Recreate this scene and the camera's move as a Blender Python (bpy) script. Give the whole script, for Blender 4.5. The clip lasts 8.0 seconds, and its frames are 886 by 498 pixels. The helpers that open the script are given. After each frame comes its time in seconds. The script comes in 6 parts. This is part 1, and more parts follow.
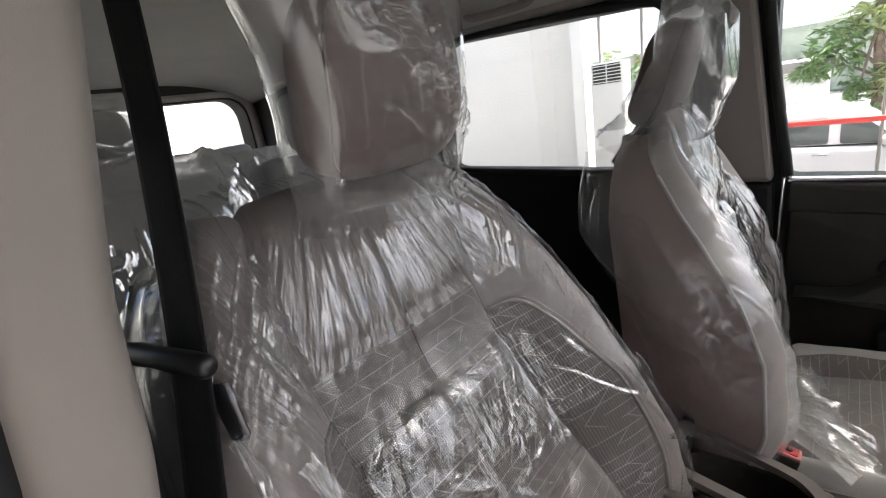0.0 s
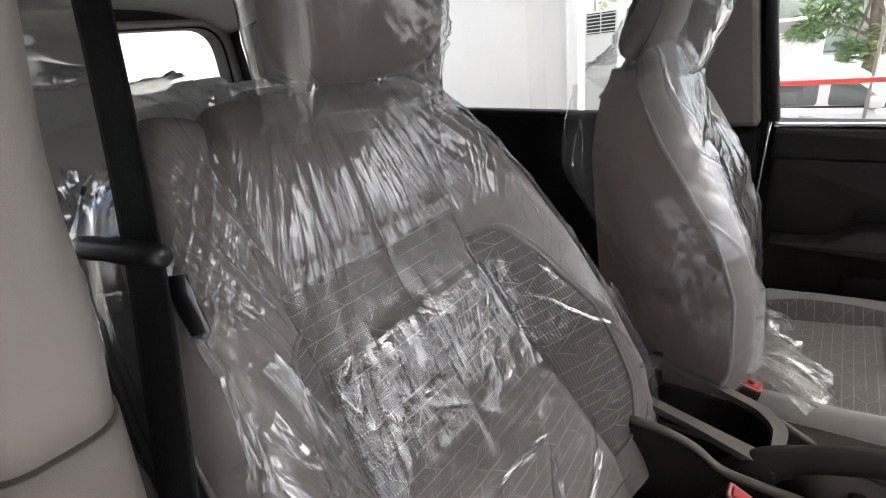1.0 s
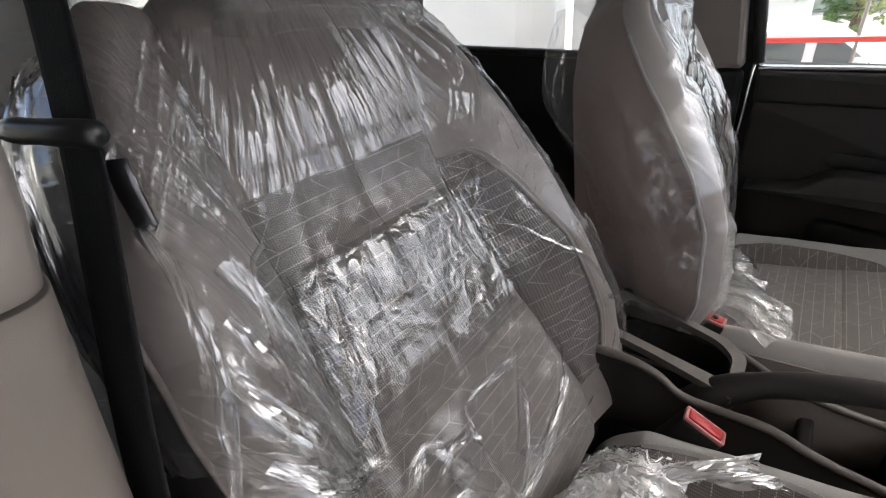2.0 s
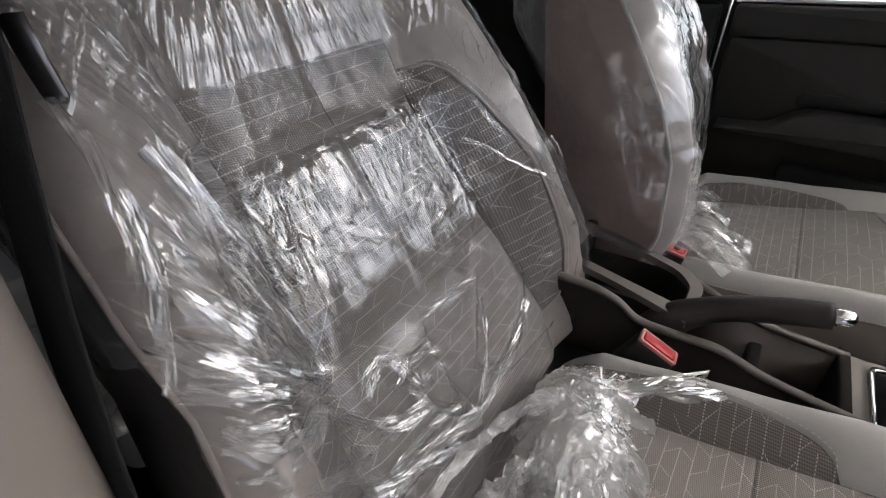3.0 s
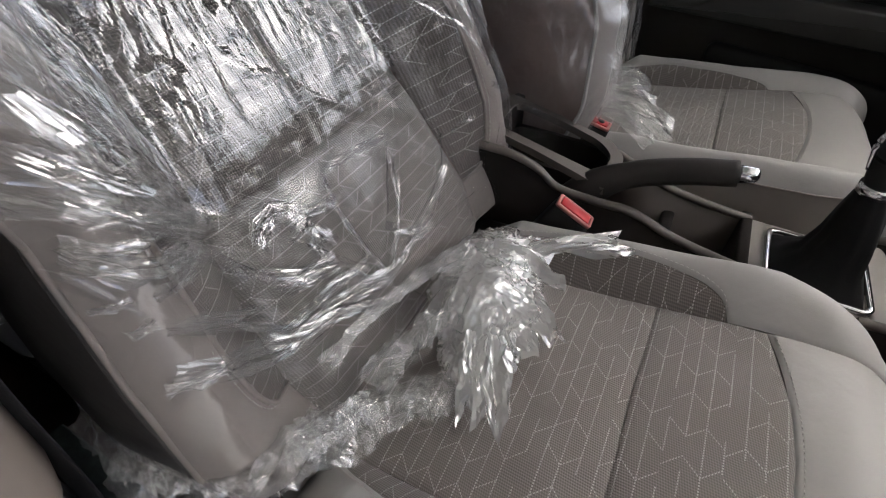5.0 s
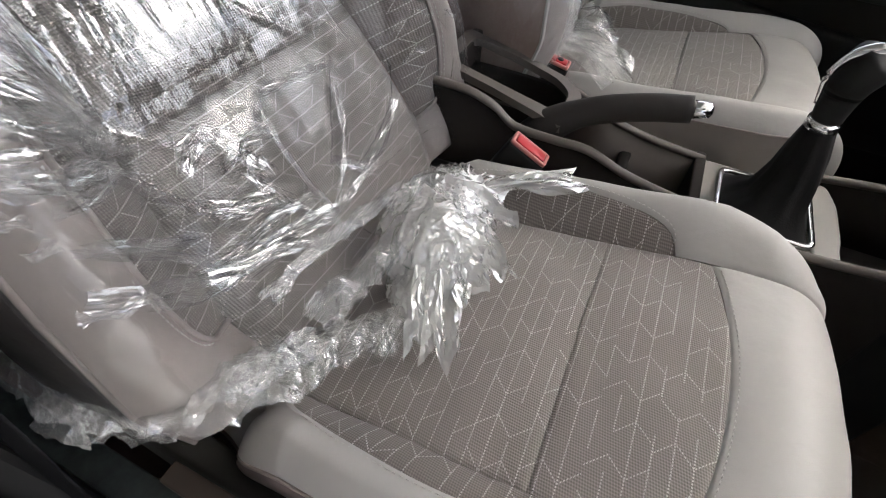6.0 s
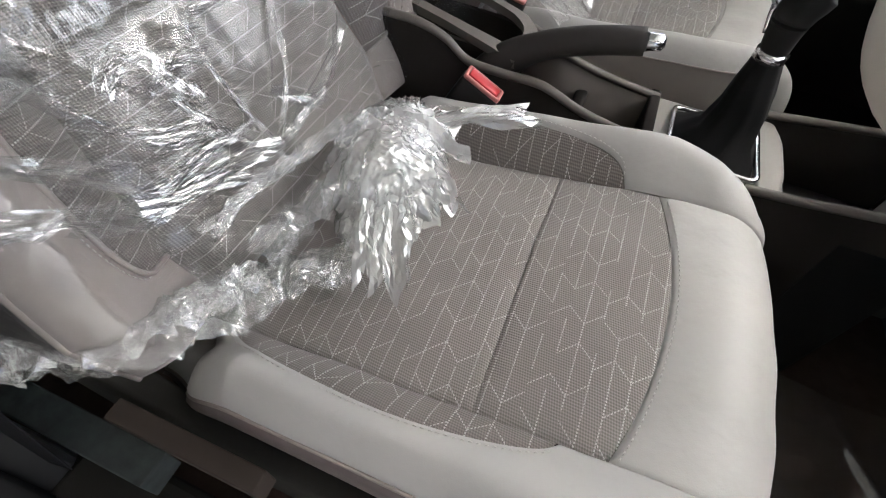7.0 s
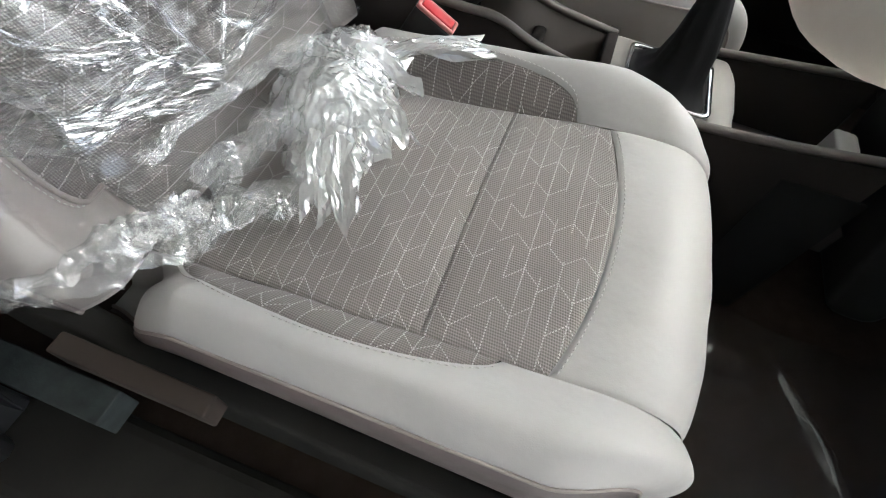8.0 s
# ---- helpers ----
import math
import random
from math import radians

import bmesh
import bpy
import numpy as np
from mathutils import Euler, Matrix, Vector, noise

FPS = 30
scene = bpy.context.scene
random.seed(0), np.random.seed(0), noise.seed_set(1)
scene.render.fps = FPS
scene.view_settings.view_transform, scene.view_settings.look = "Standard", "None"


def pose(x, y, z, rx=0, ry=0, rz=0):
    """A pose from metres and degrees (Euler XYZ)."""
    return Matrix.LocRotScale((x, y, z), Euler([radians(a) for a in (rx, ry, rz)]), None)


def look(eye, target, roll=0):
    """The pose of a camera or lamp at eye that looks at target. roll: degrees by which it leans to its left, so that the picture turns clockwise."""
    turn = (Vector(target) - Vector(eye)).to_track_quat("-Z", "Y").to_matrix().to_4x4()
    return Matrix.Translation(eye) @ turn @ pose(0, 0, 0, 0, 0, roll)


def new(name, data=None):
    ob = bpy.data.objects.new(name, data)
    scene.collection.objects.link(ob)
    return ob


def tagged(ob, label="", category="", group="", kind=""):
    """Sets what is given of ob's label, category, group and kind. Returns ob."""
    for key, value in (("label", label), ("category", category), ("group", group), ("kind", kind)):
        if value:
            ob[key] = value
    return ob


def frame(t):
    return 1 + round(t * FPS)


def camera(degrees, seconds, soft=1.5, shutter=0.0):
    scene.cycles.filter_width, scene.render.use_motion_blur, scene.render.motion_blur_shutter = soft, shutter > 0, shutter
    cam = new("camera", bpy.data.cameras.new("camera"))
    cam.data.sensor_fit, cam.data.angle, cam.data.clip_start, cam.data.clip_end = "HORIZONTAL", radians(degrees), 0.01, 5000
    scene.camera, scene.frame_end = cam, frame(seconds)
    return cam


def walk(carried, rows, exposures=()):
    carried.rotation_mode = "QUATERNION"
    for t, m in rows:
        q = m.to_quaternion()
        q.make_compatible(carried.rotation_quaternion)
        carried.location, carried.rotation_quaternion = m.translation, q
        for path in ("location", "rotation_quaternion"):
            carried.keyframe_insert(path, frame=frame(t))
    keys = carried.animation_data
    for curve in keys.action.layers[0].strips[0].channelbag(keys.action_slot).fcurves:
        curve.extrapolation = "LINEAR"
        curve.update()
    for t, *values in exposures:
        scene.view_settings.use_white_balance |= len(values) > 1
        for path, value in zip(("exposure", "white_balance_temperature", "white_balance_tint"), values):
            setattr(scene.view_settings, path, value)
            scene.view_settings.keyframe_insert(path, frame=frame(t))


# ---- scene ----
# x: forwards in the car, y: to its left side, z: up. The camera stands in the open right front door.
cam = camera(86.1, 8.0, 1.15)
METRES = 0.35
BASE = pose(0.212, -0.671, 1.333, -17.342, 8.595, 38.709)
ROWS = [
    (0.0, 0.0, 0.0, 0.0, 0.0, 0.0, 0.0),
    (0.5, 0.0142, 0.0167, -0.0599, -0.83, -2.76, -0.77),
    (1.0, 0.0319, 0.0358, -0.1152, -1.76, -5.47, -1.59),
    (1.5, 0.0478, 0.0488, -0.1702, -2.75, -8.03, -2.33),
    (3.0, 0.1424, 0.0642, -0.3622, -6.36, -16.1, -4.24),
    (3.5, 0.1851, 0.0581, -0.4152, -7.83, -18.34, -4.44),
    (4.0, 0.2275, 0.0553, -0.479, -9.45, -20.52, -4.55),
    (4.5, 0.2598, 0.0514, -0.5298, -10.89, -22.88, -4.78),
    (6.0, 0.3677, 0.0344, -0.6616, -15.89, -29.62, -6.37),
    (6.5, 0.4072, 0.0113, -0.6993, -17.55, -31.71, -6.69),
    (7.0, 0.4353, -0.0211, -0.732, -19.23, -33.92, -7.12),
    (7.5, 0.4636, -0.0575, -0.7583, -20.76, -36.08, -7.74),
    (8.0, 0.491, -0.0978, -0.7895, -22.15, -38.35, -8.38),
]
walk(cam, [(t, BASE @ pose(METRES * x, METRES * y, METRES * z, 90 + pitch, roll, yaw)) for t, x, y, z, yaw, pitch, roll in ROWS],
     [(0.0, 2.4, 6150, 9), (1.5, 2.40, 6100, 9), (3.0, 2.40, 6030, 9), (3.8, 2.26, 6000, 9), (4.7, 2.17, 5980, 9), (6.0, 2.78, 5950, 8), (7.0, 2.93, 5850, 6), (8.0, 3.13, 5700, 2)])

# ---- world and sun ----
world = bpy.data.worlds.new("sky")
scene.world = world
world.use_nodes = True
sky = world.node_tree.nodes.new("ShaderNodeTexSky")
sky.sky_type, sky.sun_disc = "NISHITA", False
sky.air_density, sky.dust_density, sky.ozone_density = 0.5, 9.0, 0.2
sky.sun_elevation, sky.sun_rotation = radians(58), radians(48)
world.node_tree.links.new(sky.outputs[0], world.node_tree.nodes["Background"].inputs[0])
world.node_tree.nodes["Background"].inputs[1].default_value = 0.15
sun = new("sun", bpy.data.lights.new("sun", "SUN"))
sun.data.energy, sun.data.angle, sun.data.color = 4.0, radians(0.6), (1.0, 0.95, 0.88)
sun.matrix_world = look((7.3, 6.5, 16.6), (0, 0, 1.0))


# ---- materials ----
def links(mat):
    return mat.node_tree.nodes, mat.node_tree.links


def mix_rgb(mat, fac, a, b, mode="MIX"):
    nodes, link = links(mat)
    n = nodes.new("ShaderNodeMix")
    n.data_type, n.blend_type = "RGBA", mode
    for sock, v in ((n.inputs[0], fac), (n.inputs[6], a), (n.inputs[7], b)):
        if isinstance(v, (int, float, tuple)):
            sock.default_value = v
        else:
            link.new(v, sock)
    return n.outputs[2]


def calc(mat, op, a, b=0.0, c=0.0):
    nodes, link = links(mat)
    n = nodes.new("ShaderNodeMath")
    n.operation = op
    for sock, v in zip(n.inputs, (a, b, c)):
        if isinstance(v, (int, float)):
            sock.default_value = v
        else:
            link.new(v, sock)
    return n.outputs[0]


def noise_tex(mat, scale, detail=4.0, rough=0.55, coord="Object", squash=None):
    nodes, link = links(mat)
    n = nodes.new("ShaderNodeTexNoise")
    n.inputs["Scale"].default_value, n.inputs["Detail"].default_value, n.inputs["Roughness"].default_value = scale, detail, rough
    c = nodes.new("ShaderNodeTexCoord").outputs[coord]
    if squash:
        m = nodes.new("ShaderNodeMapping")
        m.inputs["Scale"].default_value = squash
        link.new(c, m.inputs[0])
        c = m.outputs[0]
    link.new(c, n.inputs["Vector"])
    return n.outputs["Fac"]


def bump(mat, height, strength, distance, normal=None):
    nodes, link = links(mat)
    n = nodes.new("ShaderNodeBump")
    n.inputs["Strength"].default_value, n.inputs["Distance"].default_value = strength, distance
    link.new(height, n.inputs["Height"])
    if normal is not None:
        link.new(normal, n.inputs["Normal"])
    return n.outputs[0]


def surface(name, colour, rough=0.6, metal=0.0, grain=0.0, grain_scale=900.0, wear=0.12, wear_scale=9.0, spec=0.5, coat=0.0):
    """A painted, moulded or woven surface: colour with broad wear and fine grain."""
    mat = bpy.data.materials.new(name)
    mat.use_nodes = True
    nodes, link = links(mat)
    p = nodes["Principled BSDF"]
    p.inputs["Roughness"].default_value, p.inputs["Metallic"].default_value = rough, metal
    p.inputs["Specular IOR Level"].default_value, p.inputs["Coat Weight"].default_value = spec, coat
    c = (*colour, 1.0)
    if wear:
        w = noise_tex(mat, wear_scale, 5.0, 0.6)
        dark = tuple(v * (1 - wear) for v in colour) + (1.0,)
        light = tuple(min(1.0, v * (1 + wear)) for v in colour) + (1.0,)
        ramp = calc(mat, "MULTIPLY_ADD", w, 2.2, -0.6)
        clamp = nodes.new("ShaderNodeClamp")
        link.new(ramp, clamp.inputs[0])
        link.new(mix_rgb(mat, clamp.outputs[0], dark, light), p.inputs["Base Color"])
        link.new(calc(mat, "MULTIPLY_ADD", w, 0.18, rough - 0.09), p.inputs["Roughness"])
    else:
        p.inputs["Base Color"].default_value = c
    if grain:
        link.new(bump(mat, noise_tex(mat, grain_scale, 2.0, 0.5), grain, 0.0006), p.inputs["Normal"])
    return mat


def leather(name, colour, rough=0.5):
    mat = surface(name, colour, rough, grain=0.0, wear=0.06, wear_scale=7.0, spec=0.4)
    nodes, link = links(mat)
    v = nodes.new("ShaderNodeTexVoronoi")
    v.feature, v.inputs["Scale"].default_value = "DISTANCE_TO_EDGE", 520.0
    link.new(nodes.new("ShaderNodeTexCoord").outputs["Object"], v.inputs["Vector"])
    soft = noise_tex(mat, 26.0, 3.0)
    low = bump(mat, soft, 0.25, 0.006)
    link.new(bump(mat, v.outputs["Distance"], 0.25, 0.0004, low), nodes["Principled BSDF"].inputs["Normal"])
    return mat


def fabric(name, colour, thread, step=0.0165, tall=0.037):
    """Woven cloth with a fine twill and dotted pale lines: broken rows across, joined by slanting links."""
    mat = bpy.data.materials.new(name)
    mat.use_nodes = True
    nodes, link = links(mat)
    p = nodes["Principled BSDF"]
    p.inputs["Roughness"].default_value, p.inputs["Specular IOR Level"].default_value = 0.85, 0.2
    p.inputs["Sheen Weight"].default_value = 0.15
    sep = nodes.new("ShaderNodeSeparateXYZ")
    link.new(nodes.new("ShaderNodeUVMap").outputs[0], sep.inputs[0])
    u, w = sep.outputs[0], sep.outputs[1]

    def chance(a, b, shift):
        both, n = nodes.new("ShaderNodeCombineXYZ"), nodes.new("ShaderNodeTexWhiteNoise")
        link.new(a, both.inputs[0])
        link.new(b, both.inputs[1])
        both.inputs[2].default_value = shift
        link.new(both.outputs[0], n.inputs["Vector"])
        return n.outputs["Value"]

    def below(a, limit):
        return calc(mat, "LESS_THAN", calc(mat, "ABSOLUTE", a), limit)

    x = calc(mat, "DIVIDE", u, step)
    cell = calc(mat, "FLOOR", x)
    inside = calc(mat, "SUBTRACT", x, cell)
    near = calc(mat, "ROUND", x)
    strip = calc(mat, "FLOOR", calc(mat, "DIVIDE", cell, 3.0))
    slide = calc(mat, "ADD", calc(mat, "DIVIDE", w, tall), calc(mat, "MULTIPLY", chance(strip, strip, 1.0), 0.8))
    row = calc(mat, "FLOOR", slide)
    across = calc(mat, "SUBTRACT", calc(mat, "SUBTRACT", slide, row), 0.5)
    odd = calc(mat, "MULTIPLY_ADD", calc(mat, "FLOORED_MODULO", calc(mat, "ADD", cell, row), 2.0), 2.0, -1.0)
    lean = calc(mat, "MULTIPLY", calc(mat, "MULTIPLY", odd, calc(mat, "SUBTRACT", inside, 0.5)), 0.42)
    slant = calc(mat, "MULTIPLY", below(calc(mat, "SUBTRACT", across, lean), 0.020), calc(mat, "GREATER_THAN", chance(cell, row, 2.0), 0.15))
    half_row = calc(mat, "FLOOR", calc(mat, "ADD", calc(mat, "DIVIDE", w, tall), calc(mat, "MULTIPLY", near, 0.37)))
    straight = calc(mat, "MULTIPLY", below(calc(mat, "SUBTRACT", x, near), 0.038), calc(mat, "GREATER_THAN", chance(near, half_row, 3.0), 0.18))
    dot_w = calc(mat, "GREATER_THAN", calc(mat, "SINE", calc(mat, "MULTIPLY", w, 2300.0)), -0.25)
    dot_u = calc(mat, "GREATER_THAN", calc(mat, "SINE", calc(mat, "MULTIPLY", u, 2700.0)), -0.25)
    mask = calc(mat, "MAXIMUM", calc(mat, "MULTIPLY", straight, dot_w), calc(mat, "MULTIPLY", slant, dot_u))
    mask = calc(mat, "MULTIPLY", mask, calc(mat, "MULTIPLY_ADD", noise_tex(mat, 24.0, 2.0, coord="UV"), 1.2, 0.2))
    weave = calc(mat, "MULTIPLY", calc(mat, "SINE", calc(mat, "MULTIPLY", calc(mat, "ADD", u, w), 1500.0)), calc(mat, "SINE", calc(mat, "MULTIPLY", calc(mat, "SUBTRACT", u, calc(mat, "MULTIPLY", w, 0.7)), 1300.0)))
    wv = calc(mat, "MULTIPLY_ADD", weave, 0.5, 0.5)
    dark = tuple(c * 0.62 for c in colour) + (1.0,)
    light = tuple(c * 1.30 for c in colour) + (1.0,)
    ground = mix_rgb(mat, wv, dark, light)
    ground = mix_rgb(mat, calc(mat, "MULTIPLY", noise_tex(mat, 14.0, 4.0), 0.5), ground, (colour[0] * 0.8, colour[1] * 0.8, colour[2] * 0.8, 1.0))
    link.new(mix_rgb(mat, mask, ground, (*thread, 1.0)), p.inputs["Base Color"])
    height = calc(mat, "ADD", wv, calc(mat, "MULTIPLY", mask, 0.8))
    link.new(bump(mat, height, 0.8, 0.0008), p.inputs["Normal"])
    return mat


def schlick(mat, normal=None):
    """Share of light that a clear surface mirrors, more at a glancing view, alike from both sides."""
    nodes, link = links(mat)
    lw = nodes.new("ShaderNodeLayerWeight")
    lw.inputs["Blend"].default_value = 0.5
    if normal is not None:
        link.new(normal, lw.inputs["Normal"])
    return calc(mat, "MULTIPLY_ADD", calc(mat, "POWER", lw.outputs["Facing"], 5.0), 0.96, 0.04)


def film_material(name, gloss=0.06, milk=0.012, fine=0.8, times=2.0, rough=0.045, tint=0.97, streak=0.0):
    """Thin clear plastic film: see-through, with a sharp gloss broken by creases; streak: fine clinging wrinkles along its length."""
    mat = bpy.data.materials.new(name)
    mat.use_nodes = True
    nodes, link = links(mat)
    nodes.remove(nodes["Principled BSDF"])
    clear, shine, haze = nodes.new("ShaderNodeBsdfTransparent"), nodes.new("ShaderNodeBsdfGlossy"), nodes.new("ShaderNodeBsdfDiffuse")
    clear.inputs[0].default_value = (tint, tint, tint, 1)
    shine.inputs["Roughness"].default_value = rough
    haze.inputs[0].default_value = (0.96, 0.955, 0.94, 1)
    n2 = bump(mat, noise_tex(mat, 70.0, 3.0, 0.55, "UV", (0.5, 1.2, 1.0)), fine, 0.0012) if fine else None
    if streak:
        sep = nodes.new("ShaderNodeSeparateXYZ")
        link.new(nodes.new("ShaderNodeUVMap").outputs[0], sep.inputs[0])
        middle = calc(mat, "LESS_THAN", calc(mat, "ABSOLUTE", sep.outputs[1]), 0.14)
        n2 = bump(mat, calc(mat, "MULTIPLY", noise_tex(mat, 150.0, 2.0, 0.55, "UV", (0.16, 1.0, 1.0)), middle), streak, 0.0012, n2)
    if n2:
        link.new(n2, shine.inputs["Normal"])
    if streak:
        # painted reflections: full over middle, cut on inner wing, band, shoulders, low outer side
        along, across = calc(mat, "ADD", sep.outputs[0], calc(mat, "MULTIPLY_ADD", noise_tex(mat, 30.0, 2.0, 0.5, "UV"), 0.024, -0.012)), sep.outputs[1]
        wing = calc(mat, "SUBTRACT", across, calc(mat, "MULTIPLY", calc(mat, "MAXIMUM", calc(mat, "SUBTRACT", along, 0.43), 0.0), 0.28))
        reflect_mask = calc(mat, "MULTIPLY_ADD", calc(mat, "LESS_THAN", wing, 0.14), 0.78, 0.22)
        for lo, hi, left, right, reflect_cut in ((0.0, 0.27, -9.0, -0.16, 0.6), (0.0, 0.262, -0.16, 9.0, 0.8), (0.450, 0.530, -9.0, 9.0, 0.92), (0.675, 2.0, -9.0, 9.0, 0.85), (0.53, 2.0, -9.0, -0.158, 0.1)):
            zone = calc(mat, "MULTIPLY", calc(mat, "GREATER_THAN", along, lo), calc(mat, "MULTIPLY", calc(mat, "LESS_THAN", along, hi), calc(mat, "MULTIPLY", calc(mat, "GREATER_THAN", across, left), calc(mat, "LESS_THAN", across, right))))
            reflect_mask = calc(mat, "MULTIPLY", reflect_mask, calc(mat, "SUBTRACT", 1.0, calc(mat, "MULTIPLY", zone, reflect_cut)))
        gloss = calc(mat, "MULTIPLY_ADD", reflect_mask, gloss * 0.8, gloss * 0.2)
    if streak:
        times = calc(mat, "MULTIPLY_ADD", reflect_mask, 0.7 * times, 0.3 * times)
    fac = calc(mat, "MULTIPLY_ADD", schlick(mat, n2), times, gloss)
    clamp = nodes.new("ShaderNodeClamp")
    link.new(fac, clamp.inputs[0])
    m1, m2 = nodes.new("ShaderNodeMixShader"), nodes.new("ShaderNodeMixShader")
    m1.inputs[0].default_value = milk
    thru, both = nodes.new("ShaderNodeBsdfTranslucent"), nodes.new("ShaderNodeMixShader")
    thru.inputs[0].default_value = (0.96, 0.955, 0.94, 1)
    link.new(haze.outputs[0], both.inputs[1])
    link.new(thru.outputs[0], both.inputs[2])
    link.new(clear.outputs[0], m1.inputs[1])
    link.new(both.outputs[0], m1.inputs[2])
    link.new(clamp.outputs[0], m2.inputs[0])
    link.new(m1.outputs[0], m2.inputs[1])
    link.new(shine.outputs[0], m2.inputs[2])
    link.new(m2.outputs[0], nodes["Material Output"].inputs[0])
    return mat


def glass_material(name):
    mat = bpy.data.materials.new(name)
    mat.use_nodes = True
    nodes, link = links(mat)
    nodes.remove(nodes["Principled BSDF"])
    clear, shine, m = nodes.new("ShaderNodeBsdfTransparent"), nodes.new("ShaderNodeBsdfGlossy"), nodes.new("ShaderNodeMixShader")
    clear.inputs[0].default_value = (0.95, 0.965, 0.955, 1)
    shine.inputs["Roughness"].default_value = 0.02
    link.new(schlick(mat), m.inputs[0])
    link.new(clear.outputs[0], m.inputs[1])
    link.new(shine.outputs[0], m.inputs[2])
    link.new(m.outputs[0], nodes["Material Output"].inputs[0])
    return mat


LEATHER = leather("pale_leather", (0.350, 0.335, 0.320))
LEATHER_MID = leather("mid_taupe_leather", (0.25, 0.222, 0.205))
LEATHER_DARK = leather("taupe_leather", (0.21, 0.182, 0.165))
CLOTH = fabric("seat_cloth", (0.215, 0.197, 0.183), (0.46, 0.44, 0.42))
# darker copy of the seat cloth that carries the inserts' shading
CLOTH_SHADED = fabric("shaded_cloth", (0.160, 0.142, 0.131), (0.44, 0.42, 0.40))
THREAD = surface("thread", (0.42, 0.40, 0.38), 0.8, wear=0)
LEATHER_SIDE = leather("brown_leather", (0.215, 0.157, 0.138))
# taupe side panel of the cushion, darkened because it faces down
CUSHION_SHADED = leather("shaded_cushion_leather", (0.105, 0.085, 0.080))
# door side near black: its shade is put into the leather colour
SIDE_SHADED = leather("shaded_side_leather", (0.022, 0.020, 0.019))
DARK_TAUPE = surface("dark_taupe_plastic", (0.030, 0.023, 0.019), 0.85, grain=0.3, grain_scale=1200, wear=0.08, spec=0.12)
# tint also darkens the seat back below, in place of its shade
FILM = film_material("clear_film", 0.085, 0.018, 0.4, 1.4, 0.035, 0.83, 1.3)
FILM_CRUMPLED = film_material("crumpled_film", 0.10, 0.31, 0.0, 2.0, 0.07)
FILM_FOLD = film_material("folded_film", 0.10, 0.07, 0.0, 2.0, 0.08)
FILM_HEM = film_material("hem_film", 0.09, 0.23, 0.0, 2.0, 0.07)
FILM_FAR = film_material("cloudy_film", 0.06, 0.20, 0.25, 2.0, 0.12)
FILM_POUCH = film_material("pouch_film", 0.03, 0.13, 0.3, 1.8, 0.10)
FILM_REAR = film_material("rear_film", 0.26, 0.36, 0.5, 2.0, 0.06)
FILM_SIDE = film_material("side_film", 0.03, 0.07, 0.12, 1.7, 0.04)
FILM_BAG = film_material("bag_film", 0.022, 0.075, 0.12, 1.8, 0.07)
BEIGE = surface("beige_plastic", (0.235, 0.205, 0.185), 0.62, grain=0.25, grain_scale=1400, wear=0.05)
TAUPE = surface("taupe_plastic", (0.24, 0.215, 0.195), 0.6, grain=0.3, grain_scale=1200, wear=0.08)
GREY_TRIM = surface("grey_plastic", (0.27, 0.25, 0.232), 0.5, grain=0.3, grain_scale=1200, wear=0.06)
BLACK = surface("black_plastic", (0.010, 0.0095, 0.0095), 0.6, grain=0.3, grain_scale=1200, wear=0.2, spec=0.3)
CHARCOAL = surface("charcoal_trim", (0.027, 0.024, 0.022), 0.7, grain=0.3, grain_scale=900, wear=0.15, spec=0.25)
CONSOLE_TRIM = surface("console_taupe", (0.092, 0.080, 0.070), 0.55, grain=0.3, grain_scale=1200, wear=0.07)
SILL = surface("matt_black_plastic", (0.016, 0.015, 0.013), 0.9, grain=0.4, grain_scale=900, wear=0.25, spec=0.08)
RUBBER = surface("rubber_seal", (0.012, 0.012, 0.012), 0.55, wear=0.2)
CARPET = surface("carpet", (0.050, 0.036, 0.029), 0.95, grain=0.9, grain_scale=700, wear=0.25, wear_scale=30, spec=0.1)
HEADLINER = surface("headliner_cloth", (0.42, 0.41, 0.38), 0.95, grain=0.5, grain_scale=1100, wear=0.05, spec=0.1)
CHROME = surface("chrome", (0.8, 0.8, 0.82), 0.12, 1.0, wear=0.05)
RED = surface("red_plastic", (0.36, 0.018, 0.024), 0.4, wear=0.1, spec=0.3)
BOOT = surface("black_leather", (0.006, 0.0055, 0.006), 0.7, grain=0.5, grain_scale=500, wear=0.2, spec=0.2)
WHITE_PAINT = surface("white_car_paint", (0.75, 0.75, 0.75), 0.25, wear=0.03, coat=0.8)
WALL_WHITE = surface("white_wall_paint", (0.74, 0.73, 0.70), 0.8, grain=0.2, grain_scale=60, wear=0.04, wear_scale=1.2)
GLASS = glass_material("clear_glass")


# ---- building blocks ----
def part(name, bm, material, parent, label="", smooth=True):
    """Links a bmesh as one mesh object under a thing or a part."""
    me = bpy.data.meshes.new(name)
    bm.normal_update()
    bm.to_mesh(me)
    bm.free()
    me.materials.append(material)
    if smooth:
        me.polygons.foreach_set("use_smooth", [True] * len(me.polygons))
    ob = new(name, me)
    ob.parent = parent
    if label:
        ob["label"] = label
    return ob


def thing(name, label, category, at=(0, 0, 0), group="", kind=""):
    ob = new(name)
    ob.empty_display_size = 0.05
    ob.location = at
    return tagged(ob, label, category, group, kind)


def solid(name, bm, material, label, category="", group="", kind="", smooth=True):
    return tagged(part(name, bm, material, None, "", smooth), label, category, group, kind)


